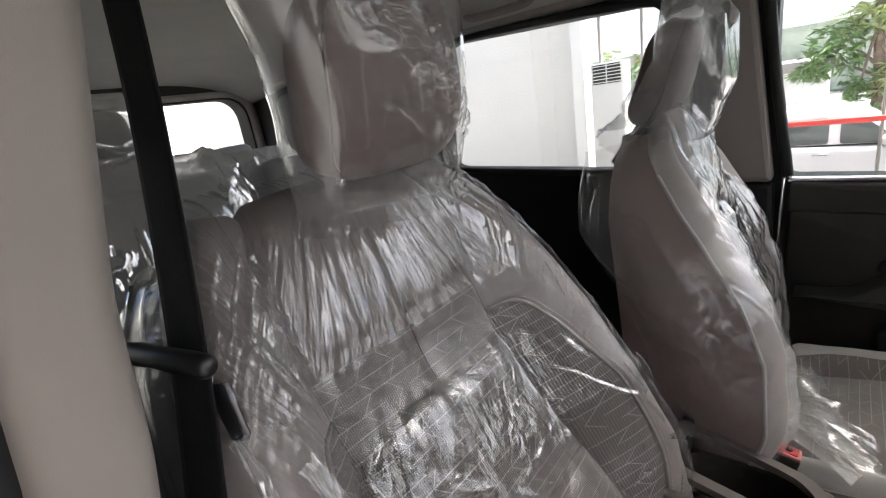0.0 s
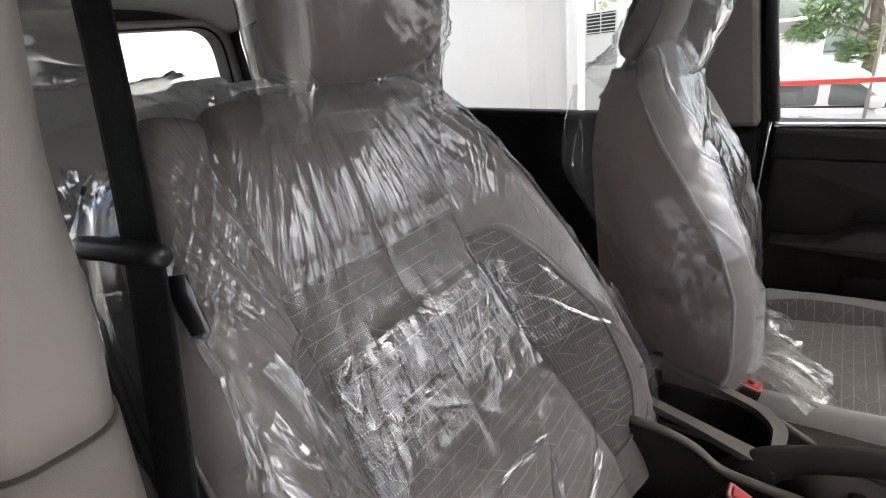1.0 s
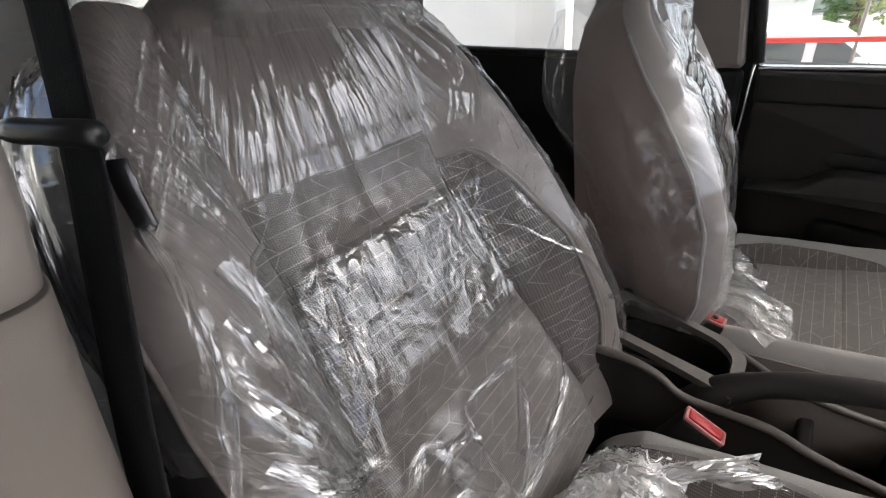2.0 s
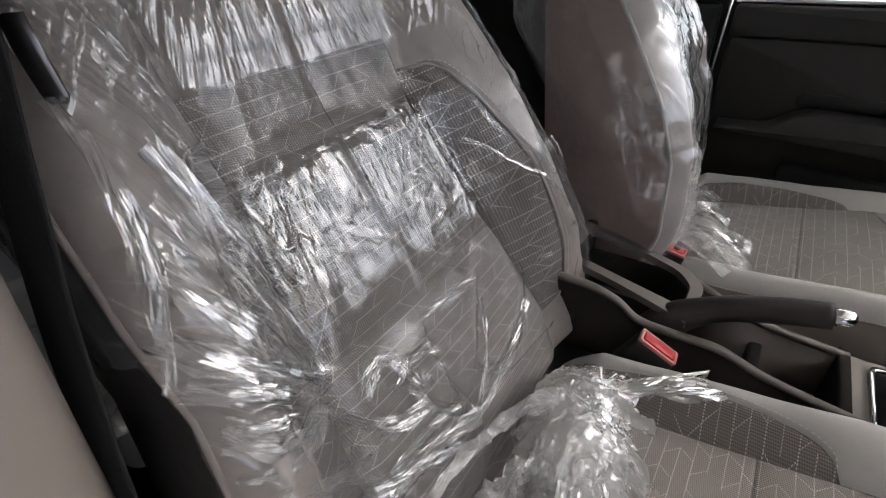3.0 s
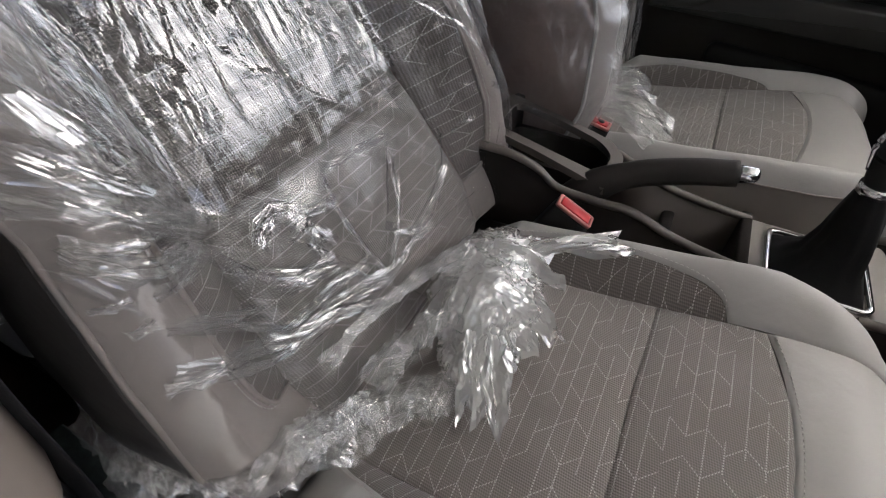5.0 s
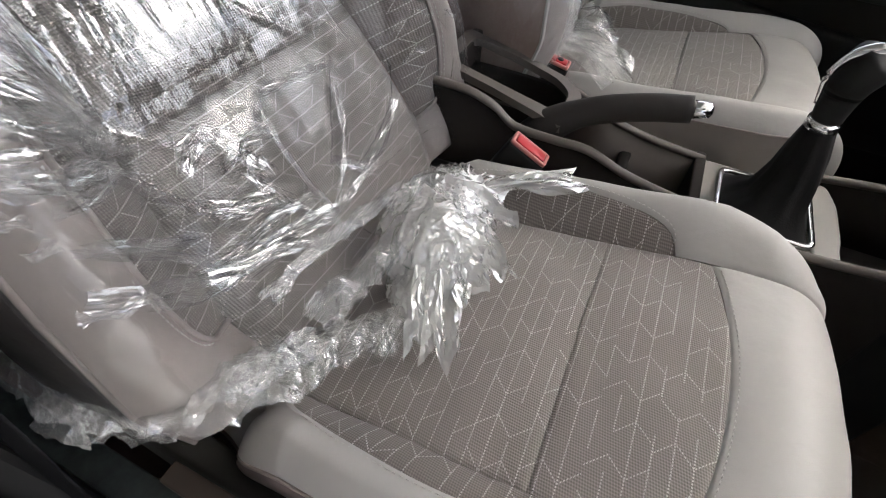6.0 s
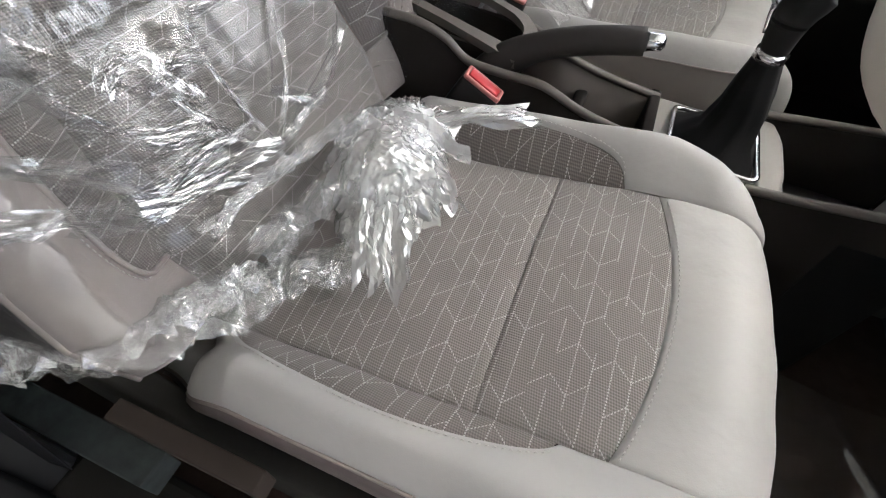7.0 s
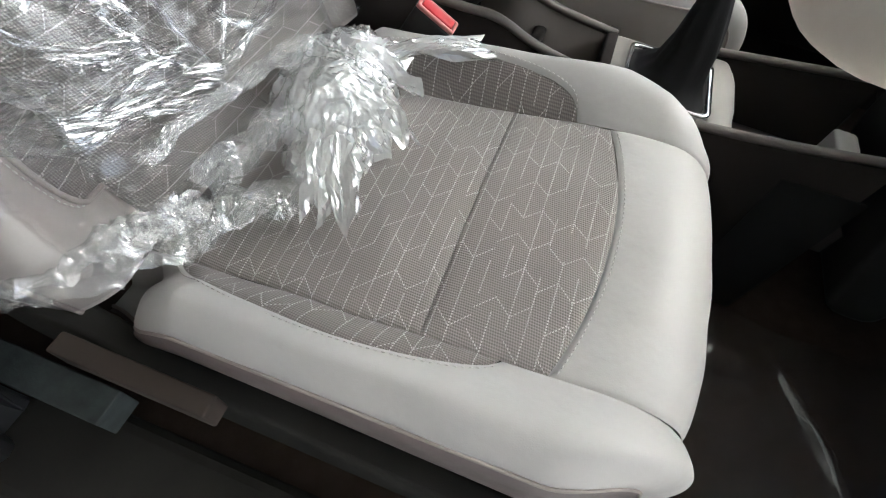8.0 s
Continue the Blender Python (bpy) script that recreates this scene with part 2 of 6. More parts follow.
def spline(points, n):
    """n points along a smooth line through the given ones, evenly spaced."""
    p = np.array(points, float)
    q = np.vstack([2 * p[0] - p[1], p, 2 * p[-1] - p[-2]])
    out = []
    for i in range(1, len(q) - 2):
        for t in np.linspace(0, 1, 24, endpoint=False):
            a, b, c, d = q[i - 1], q[i], q[i + 1], q[i + 2]
            out.append(0.5 * (2 * b + (c - a) * t + (2 * a - 5 * b + 4 * c - d) * t * t + (3 * b - a - 3 * c + d) * t ** 3))
    out.append(p[-1])
    out = np.array(out)
    s = np.concatenate([[0], np.cumsum(np.linalg.norm(np.diff(out, axis=0), axis=1))])
    even = np.linspace(0, s[-1], n)
    return np.stack([np.interp(even, s, out[:, k]) for k in range(out.shape[1])], 1)


def sheet(name, P, material, parent, uv=None, label="", smooth=True, ring=False, thick=0.0):
    """A surface through a grid of points (rows, columns, 3); ring closes the columns; thick gives it a back."""
    n, m, _ = P.shape
    k = m if ring else m - 1
    i, j = np.meshgrid(np.arange(n - 1), np.arange(k), indexing="ij")
    j2 = (j + 1) % m
    faces = np.stack([i * m + j, i * m + j2, (i + 1) * m + j2, (i + 1) * m + j], -1).reshape(-1, 4)
    me = bpy.data.meshes.new(name)
    me.from_pydata(P.reshape(-1, 3).tolist(), [], faces.tolist())
    if uv is not None:
        layer = me.uv_layers.new(name="UVMap")
        layer.data.foreach_set("uv", uv.reshape(-1, 2)[faces.reshape(-1)].astype(np.float32).reshape(-1))
    me.materials.append(material)
    if smooth:
        me.polygons.foreach_set("use_smooth", [True] * len(me.polygons))
    ob = new(name, me)
    ob.parent = parent
    if label:
        ob["label"] = label
    if thick:
        s = ob.modifiers.new("thickness", "SOLIDIFY")
        s.thickness, s.offset = thick, -1.0
    return ob


def box(bm, lo, hi, bevel=0.0, segments=2, m=None):
    """Adds a box with rounded edges."""
    tmp = bmesh.new()
    bmesh.ops.create_cube(tmp, size=1.0)
    for v in tmp.verts:
        v.co = Vector([lo[k] + (v.co[k] + 0.5) * (hi[k] - lo[k]) for k in range(3)])
    if bevel:
        bmesh.ops.bevel(tmp, geom=list(tmp.edges), offset=bevel, segments=segments, profile=0.5, affect="EDGES")
    if m is not None:
        bmesh.ops.transform(tmp, matrix=m, verts=tmp.verts)
    return add(bm, tmp)


def add(bm, tmp):
    me = bpy.data.meshes.new("tmp")
    tmp.to_mesh(me)
    tmp.free()
    bm.from_mesh(me)
    bpy.data.meshes.remove(me)
    return bm


def boxed(lo, hi, bevel=0.0, segments=2, m=None):
    return box(bmesh.new(), lo, hi, bevel, segments, m)


def tube(points, radius, sides=8, cap=True, flat=1.0, up=(0, 0, 1)):
    """A rod along points; radius is a number or one a point; flat squeezes it along up."""
    bm = bmesh.new()
    p = [Vector(q) for q in points]
    rings = []
    for i, c in enumerate(p):
        d = (p[min(i + 1, len(p) - 1)] - p[max(i - 1, 0)]).normalized()
        a = d.cross(Vector(up))
        if a.length < 1e-4:
            a = d.cross(Vector((0, 1, 0)))
        a.normalize()
        b = a.cross(d).normalized()
        r = float(radius if isinstance(radius, (int, float)) else radius[i])
        rings.append([bm.verts.new(c + r * (math.cos(t) * a + flat * math.sin(t) * b)) for t in [2 * math.pi * k / sides for k in range(sides)]])
    for r0, r1 in zip(rings, rings[1:]):
        for k in range(sides):
            bm.faces.new((r0[k], r0[(k + 1) % sides], r1[(k + 1) % sides], r1[k]))
    if cap:
        bm.faces.new(rings[0][::-1])
        bm.faces.new(rings[-1])
    bmesh.ops.recalc_face_normals(bm, faces=bm.faces)
    return bm


def prism(outline, lo, hi, axis="y", bevel=0.0):
    """A slab: an outline in the two other axes, pulled from lo to hi along axis."""
    bm = bmesh.new()

    def at(a, b, c):
        return {"y": (a, c, b), "x": (c, a, b), "z": (a, b, c)}[axis]

    r0 = [bm.verts.new(at(a, b, lo)) for a, b in outline]
    r1 = [bm.verts.new(at(a, b, hi)) for a, b in outline]
    f0, f1 = bm.faces.new(r0), bm.faces.new(r1[::-1])
    n = len(outline)
    for k in range(n):
        bm.faces.new((r0[k], r1[k], r1[(k + 1) % n], r0[(k + 1) % n]))
    bmesh.ops.recalc_face_normals(bm, faces=bm.faces)
    if bevel:
        edges = list({e for f in (f0, f1) for e in f.edges})
        bmesh.ops.bevel(bm, geom=edges, offset=bevel, segments=2, profile=0.5, affect="EDGES")
    return bm


def frame_slab(outer, inner, lo, hi, axis="y"):
    """A slab with one opening; both outlines have the same number of corners."""
    bm = bmesh.new()

    def at(a, b, c):
        return {"y": (a, c, b), "x": (c, a, b), "z": (a, b, c)}[axis]

    v = [[bm.verts.new(at(a, b, c)) for a, b in line] for c in (lo, hi) for line in (outer, inner)]
    n = len(outer)
    for k in range(n):
        q = (k + 1) % n
        bm.faces.new((v[0][k], v[0][q], v[1][q], v[1][k]))
        bm.faces.new((v[2][k], v[3][k], v[3][q], v[2][q]))
        bm.faces.new((v[0][k], v[2][k], v[2][q], v[0][q]))
        bm.faces.new((v[1][k], v[1][q], v[3][q], v[3][k]))
    bmesh.ops.recalc_face_normals(bm, faces=bm.faces)
    return bm


def rounded(corners, radius, n=5):
    """An outline with its corners rounded."""
    out = []
    k = len(corners)
    for i in range(k):
        a, b, c = (Vector((*corners[(i + d) % k], 0)) for d in (-1, 0, 1))
        r = min(radius, 0.45 * (a - b).length, 0.45 * (c - b).length)
        p0, p1 = b + (a - b).normalized() * r, b + (c - b).normalized() * r
        for t in [i / (n - 1) for i in range(n)]:
            q = (1 - t) ** 2 * p0 + 2 * t * (1 - t) * b + t * t * p1
            out.append((q.x, q.y))
    return out


def smoothstep(a, b, x):
    t = np.clip((x - a) / (b - a), 0, 1)
    return t * t * (3 - 2 * t)


LATTICE = np.random.RandomState(7).uniform(-1, 1, (256, 256))


def lattice_noise(u, v, seed=0):
    """Smooth random relief between -1 and 1, one bump to a unit."""
    u, v = u + 17.31 * seed, v + 9.77 * seed
    i, j = np.floor(u).astype(int), np.floor(v).astype(int)
    a, b = u - i, v - j
    a, b = a ** 3 * (a * (6 * a - 15) + 10), b ** 3 * (b * (6 * b - 15) + 10)
    q = lambda di, dj: LATTICE[(i + di) % 256, (j + dj) % 256]
    return (q(0, 0) * (1 - a) + q(1, 0) * a) * (1 - b) + (q(0, 1) * (1 - a) + q(1, 1) * a) * b


def creases(u, v, seed=0, sharp=0.22):
    """Thin ridges, 0 to 1, that wander along the zero lines of a random relief."""
    n = lattice_noise(u, v, seed) + 0.45 * lattice_noise(u * 2.1, v * 2.1, seed + 3)
    return np.maximum(0, 1 - np.abs(n) / sharp) ** 1.5


def facets(u, v, seed=0, octaves=3):
    """Crushed relief of flat facets that meet in sharp creases, between about -1 and 1."""
    out, size = 0.0, 1.0
    for o in range(octaves):
        a = 0.9 * seed + 1.3 * o
        p, q = u * math.cos(a) - v * math.sin(a), u * math.sin(a) + v * math.cos(a)
        p, q = (p / size + 0.45 * lattice_noise(p / size * 0.7, q / size * 0.7, seed + o), q / size + 0.45 * lattice_noise(p / size * 0.7, q / size * 0.7, seed + o + 5))
        p, q = p + 13.7 * seed + 5.1 * o, q + 7.9 * seed
        i, j = np.floor(p).astype(int), np.floor(q).astype(int)
        f, g = p - i, q - j
        at = lambda di, dj: LATTICE[(i + di) % 256, (j + dj) % 256]
        low = at(0, 0) + f * (at(1, 0) - at(0, 0)) + g * (at(0, 1) - at(0, 0))
        high = at(1, 1) + (1 - f) * (at(0, 1) - at(1, 1)) + (1 - g) * (at(1, 0) - at(1, 1))
        out = out + np.where(f + g < 1, low, high) * size
        size *= 0.52
    return out


def wrinkle(u, v, seed, octaves=3):
    """Smooth random relief over arrays of u and v, between about -1 and 1."""
    rng = np.random.RandomState(seed)
    out = np.zeros_like(u)
    for o in range(octaves):
        for _ in range(5):
            a, k = rng.uniform(0, 2 * np.pi), (2 ** o) * rng.uniform(0.7, 1.3)
            out += np.sin(2 * np.pi * k * (u * np.cos(a) + v * np.sin(a)) + rng.uniform(0, 6.28)) / (5 * 1.7 ** o) * 2
    return out

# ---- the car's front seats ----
# passenger head pad: the brown pad leather darkened to hold its shade
PAD_SHADED = leather("shaded_pad_leather", (0.040, 0.026, 0.021))
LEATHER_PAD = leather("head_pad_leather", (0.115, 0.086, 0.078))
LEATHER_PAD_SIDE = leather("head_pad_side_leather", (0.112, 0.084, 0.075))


class Skin:
    """The upholstered face of a seat part: a profile in x and z, raised across y by lift(s, y)."""

    def __init__(self, points, lift, flip=1.0, turn=0.0, pivot=(0.07, 0.63), tall=1.0, swell=0.0, taper=None, shift=0.0):
        self.p = spline(points, 400)
        self.q = self.p.copy()
        c, k = math.cos(radians(turn)), math.sin(radians(turn))
        self.turned = lambda q: tall * np.stack([(q[:, 0] - pivot[0]) * c + (q[:, 1] - pivot[1]) * k, (q[:, 1] - pivot[1]) * c - (q[:, 0] - pivot[0]) * k], 1) + np.array(pivot)
        self.q = self.turned(self.p)
        self.s = np.linspace(0, np.linalg.norm(np.diff(self.p, axis=0), axis=1).sum(), 400)
        t = np.gradient(self.q, axis=0)
        t /= np.linalg.norm(t, axis=1)[:, None]
        self.n = flip * np.stack([-t[:, 1], t[:, 0]], 1)
        self.lift, self.swell, self.taper, self.shift = lift, swell, taper, shift

    def where(self, k, value):
        """The length along the profile at which coordinate k (0: x, 1: z) has a value."""
        end = int(np.argmax(self.p[:, k])) + 1
        return float(self.s[int(np.argmin(np.abs(self.p[:end, k] - value)))])

    def place(self, s, y, off=0.0):
        s, y = np.broadcast_arrays(np.asarray(s, float), np.asarray(y, float))
        x, z, nx, nz = (np.interp(s, self.s, a) for a in (self.p[:, 0], self.p[:, 1], self.n[:, 0], self.n[:, 1]))
        h = self.lift(s, y, x, z) + off
        y = y * (1 + self.swell * (y > 0) * (1 + 0.60 * smoothstep(0.96, 0.74, z))) + self.shift
        if self.taper:
            y = np.where(y > PANEL, PANEL + (y - PANEL) * self.taper(x), y)
        x, z = np.interp(s, self.s, self.q[:, 0]), np.interp(s, self.s, self.q[:, 1])
        if self.taper:
            x = x - 0.028 * smoothstep(0.12, 0.26, -y) * smoothstep(0.40, 0.60, x)
        return np.stack([x + nx * h, y, z + nz * h], -1)

    def patch(self, name, s0, s1, y0, y1, material, parent, n=40, m=40, puff=0.0, label="", off=0.0, seed=0):
        """One sewn piece between two lengths and two widths (numbers or functions of the length), sunk at its seams."""
        a = 0.5 - 0.5 * np.cos(np.pi * np.linspace(0, 1, n))
        b = 0.5 - 0.5 * np.cos(np.pi * np.linspace(0, 1, m))
        fs0, fs1 = (f if callable(f) else (lambda w, f=f: f + 0 * w) for f in (s0, s1))
        mid = 0.5 * (fs0(np.zeros(1)) + fs1(np.zeros(1)))
        fy0, fy1 = (f if callable(f) else (lambda w, f=f: f + 0 * w) for f in (y0, y1))
        A, B = np.meshgrid(a, b, indexing="ij")
        yy = fy0(mid + 0 * B) * (1 - B) + fy1(mid + 0 * B) * B
        S = fs0(yy) * (1 - A) + fs1(yy) * A
        Y = fy0(S) * (1 - B) + fy1(S) * B
        ds = np.minimum(A, 1 - A) * np.abs(fs1(yy) - fs0(yy))
        dy = np.minimum(B, 1 - B) * np.abs(fy1(S) - fy0(S))
        d = np.minimum(ds, dy)
        h = off - 0.0013 * np.exp(-(d / 0.0024) ** 2) + puff * (1 - np.exp(-d / 0.03)) + 0.0012 * wrinkle(S * 6, Y * 6, seed + 3, 2)
        return sheet(name, self.place(S, Y, h), material, parent, np.stack([S, Y], -1), label)

    def line(self, s, y, off=0.0):
        return [tuple(q) for q in self.place(s, y, off)]


def stitches(skin, s, y, name, parent, off=0.001, step=0.0065, width=0.0008):
    """A row of short threads along a line on the skin."""
    p = skin.place(s, y, off)
    d = np.concatenate([[0], np.cumsum(np.linalg.norm(np.diff(p, axis=0), axis=1))])
    bm = bmesh.new()
    for a in np.arange(0, d[-1] - step, step):
        q = [Vector([np.interp(a + f * step, d, p[:, k]) for k in range(3)]) for f in (0.0, 0.3, 0.6)]
        q[1].z += 0.0006
        add(bm, tube(q, [width * 0.6, width, width * 0.6], 5))
    return part(name, bm, THREAD, parent, "pale sewing thread")


PANEL = 0.16


def cushion_half(x):
    return 0.241 - 0.025 * smoothstep(0.12, 0.02, x) - 0.030 * smoothstep(0.49, 0.61, x)


def cushion_inner(x):
    """How wide the inner bolster is beside the outer one: full along the seat, drawn in at the front corner."""
    return np.interp(x, [0.0, 0.40, 0.47, 0.52, 0.55, 0.57, 0.59, 0.61], [0.95, 1.0, 1.06, 0.92, 0.92, 0.70, 0.45, 0.32])


def cushion_lift(s, y, x, z, crest=None):
    a = np.abs(y)
    w = cushion_half(x)
    high = 0.052 - 0.035 * smoothstep(0.1, 0.56, x)
    if crest is not None:
        high = np.where(y > 0, crest, high)
    t = np.clip((a - PANEL) / (w - PANEL), 0, 1.3)
    side = high * np.sin(np.pi / 2 * np.clip(t / 0.72, 0, 1)) - 0.030 * np.clip(t - 0.55, 0, 1) ** 2 / 0.2025
    end = np.sqrt(np.clip((x - 0.072) / 0.085, 0, 1))
    side = side * end - 0.045 * (1 - end) * smoothstep(PANEL, PANEL + 0.03, a)
    return np.where(a < PANEL, 0.006 * (1 - (a / PANEL) ** 2), side)


def driver_cushion_lift(s, y, x, z):
    return cushion_lift(s, y, x, z, np.interp(x, [0.1, 0.3, 0.44, 0.47, 0.52, 0.55, 0.575, 0.60], [0.052, 0.050, 0.046, 0.042, 0.030, 0.014, 0.003, 0.0]))


def back_half(z):
    return np.interp(z, [0.62, 0.70, 0.80, 0.90, 0.97, 1.03, 1.08, 1.16, 1.22, 1.26, 1.29], [0.262, 0.282, 0.275, 0.259, 0.260, 0.255, 0.249, 0.230, 0.203, 0.168, 0.11])


def back_inner(z):
    return np.minimum(np.interp(z, [0.62, 0.70, 0.774, 0.85, 1.02, 1.10], [0.178, 0.174, 0.163, 0.150, 0.124, 0.126]), back_half(z) * 0.62)


def back_lift(s, y, x, z):
    a = np.abs(y)
    w = back_half(z)
    high = np.interp(z, [0.62, 0.70, 0.78, 0.9, 1.0, 1.1, 1.18, 1.24, 1.32], [0.012, 0.036, 0.064, 0.086, 0.078, 0.057, 0.032, 0.010, 0.0])
    inner = back_inner(z)
    t = np.clip((a - inner) / (w - inner), 0, 1.3)
    side = high * np.sin(np.pi / 2 * np.clip(t / 0.8, 0, 1)) - 0.03 * np.clip(t - 0.6, 0, 1) ** 2 / 0.16
    seam = np.minimum(np.minimum(np.abs(z - 0.848), np.abs(z - 1.022)), np.abs(z - 1.092))
    puff = 0.009 * (1 - np.exp(-(seam / 0.022) ** 1.3)) * smoothstep(1.0, 0.85, a / inner)
    band = smoothstep(1.012, 1.032, z) * smoothstep(1.118, 1.070, z)
    puff = puff * (1 - band) + (0.004 * (z - 1.022) / 0.07 - 0.003) * band * smoothstep(1.0, 0.85, a / inner)
    return np.where(a < inner, 0.006 * (1 - (a / inner) ** 2) + puff, side)


def far_back_lift(s, y, x, z):
    return back_lift(s, y, x, z) - 0.11 * y * smoothstep(0.66, 0.8, z) * (1 - 0.75 * smoothstep(0.95, 1.2, z) * (y < 0))


CUSHION = Skin([(0.0, 0.598), (0.116, 0.620), (0.30, 0.652), (0.44, 0.677), (0.52, 0.688), (0.565, 0.684), (0.595, 0.662), (0.606, 0.62), (0.600, 0.56), (0.592, 0.50)], driver_cushion_lift, taper=cushion_inner)
def far_cushion_lift(s, y, x, z):
    return cushion_lift(s, y, x, z) + 0.014 * smoothstep(-0.15, -0.22, y)


FAR_CUSHION = Skin([(0.0, 0.626), (0.116, 0.648), (0.30, 0.680), (0.44, 0.705), (0.52, 0.716), (0.565, 0.712), (0.595, 0.690), (0.606, 0.65), (0.600, 0.59), (0.592, 0.53)], far_cushion_lift)
BACK_LINE = [(0.083, 0.62), (0.019, 0.74), (-0.038, 0.85), (-0.100, 0.96), (-0.157, 1.08), (-0.208, 1.20), (-0.228, 1.237), (-0.254, 1.252), (-0.286, 1.250), (-0.316, 1.232), (-0.326, 1.21)]
FAR_LINE = [(0.105, 0.62), (0.055, 0.74), (0.0, 0.85), (-0.058, 0.96), (-0.122, 1.08), (-0.192, 1.21), (-0.226, 1.265), (-0.254, 1.288), (-0.288, 1.290), (-0.318, 1.270), (-0.326, 1.25)]
BACK = Skin(BACK_LINE, back_lift, -1.0, swell=0.145, shift=0.02)
BACK_UPRIGHT = Skin(FAR_LINE, far_back_lift, -1.0, 14.0, tall=0.90)


def head_rest(parent, at, lean, cover, side, wide, square):
    """A padded head rest with two chromed stalks, leaning forwards a little."""
    n, m = 40, 48
    rows = []
    for a in np.linspace(0.03, 0.97, n):
        z = -0.104 + 0.204 * a
        half = wide * (1 - abs(2 * a - 1) ** (square if a < 0.5 else 3.2)) ** 0.38 * (1.03 - 0.13 * a * a)
        deep = 0.038 * (1 - abs(2 * a - 1) ** 3.0) ** 0.42
        t = np.linspace(0, 2 * np.pi, m, endpoint=False)
        c, s = np.cos(t), np.sin(t)
        x = deep * np.sign(c) * np.abs(c) ** 0.75 - 0.012 * (s * half / wide) ** 2 + 0.012 * np.exp(-((a - 0.35) / 0.3) ** 2)
        y = half * np.sign(s) * np.abs(s) ** 0.6
        rows.append(np.stack([x, y, np.full(m, z)], -1))
    top = np.repeat(rows[-1].mean(0)[None], m, 0)
    low = np.repeat(rows[0].mean(0)[None], m, 0)
    P = np.stack([low, *rows, top])
    tilt = np.array(Euler((0, radians(lean), 0)).to_matrix())
    P = P @ tilt.T + np.array(at)
    a, b = int(m * 0.19), int(m * 0.86)
    front = np.concatenate([P[:, b:], P[:, :a + 1]], 1)
    pad = sheet("pad", front, cover, parent, label="taupe leather head pad")
    sheet("pad_side", P[:, a:b + 1], side, parent, label="brown leather sides and back")
    part("pad_piping", tube([tuple(q) for q in P[1:-1, a]], 0.0015, 6), cover, parent)
    part("pad_piping", tube([tuple(q) for q in P[1:-1, b]], 0.0015, 6), cover, parent)
    for y in (-0.05, 0.05):
        lowp, high = (at[0] - 0.09, at[1] + y, at[2] - 0.16), (at[0] - 0.02, at[1] + y, at[2] - 0.07)
        part("stalk", tube([lowp, high], 0.006, 10), CHROME, parent, "chromed stalk")
    return pad


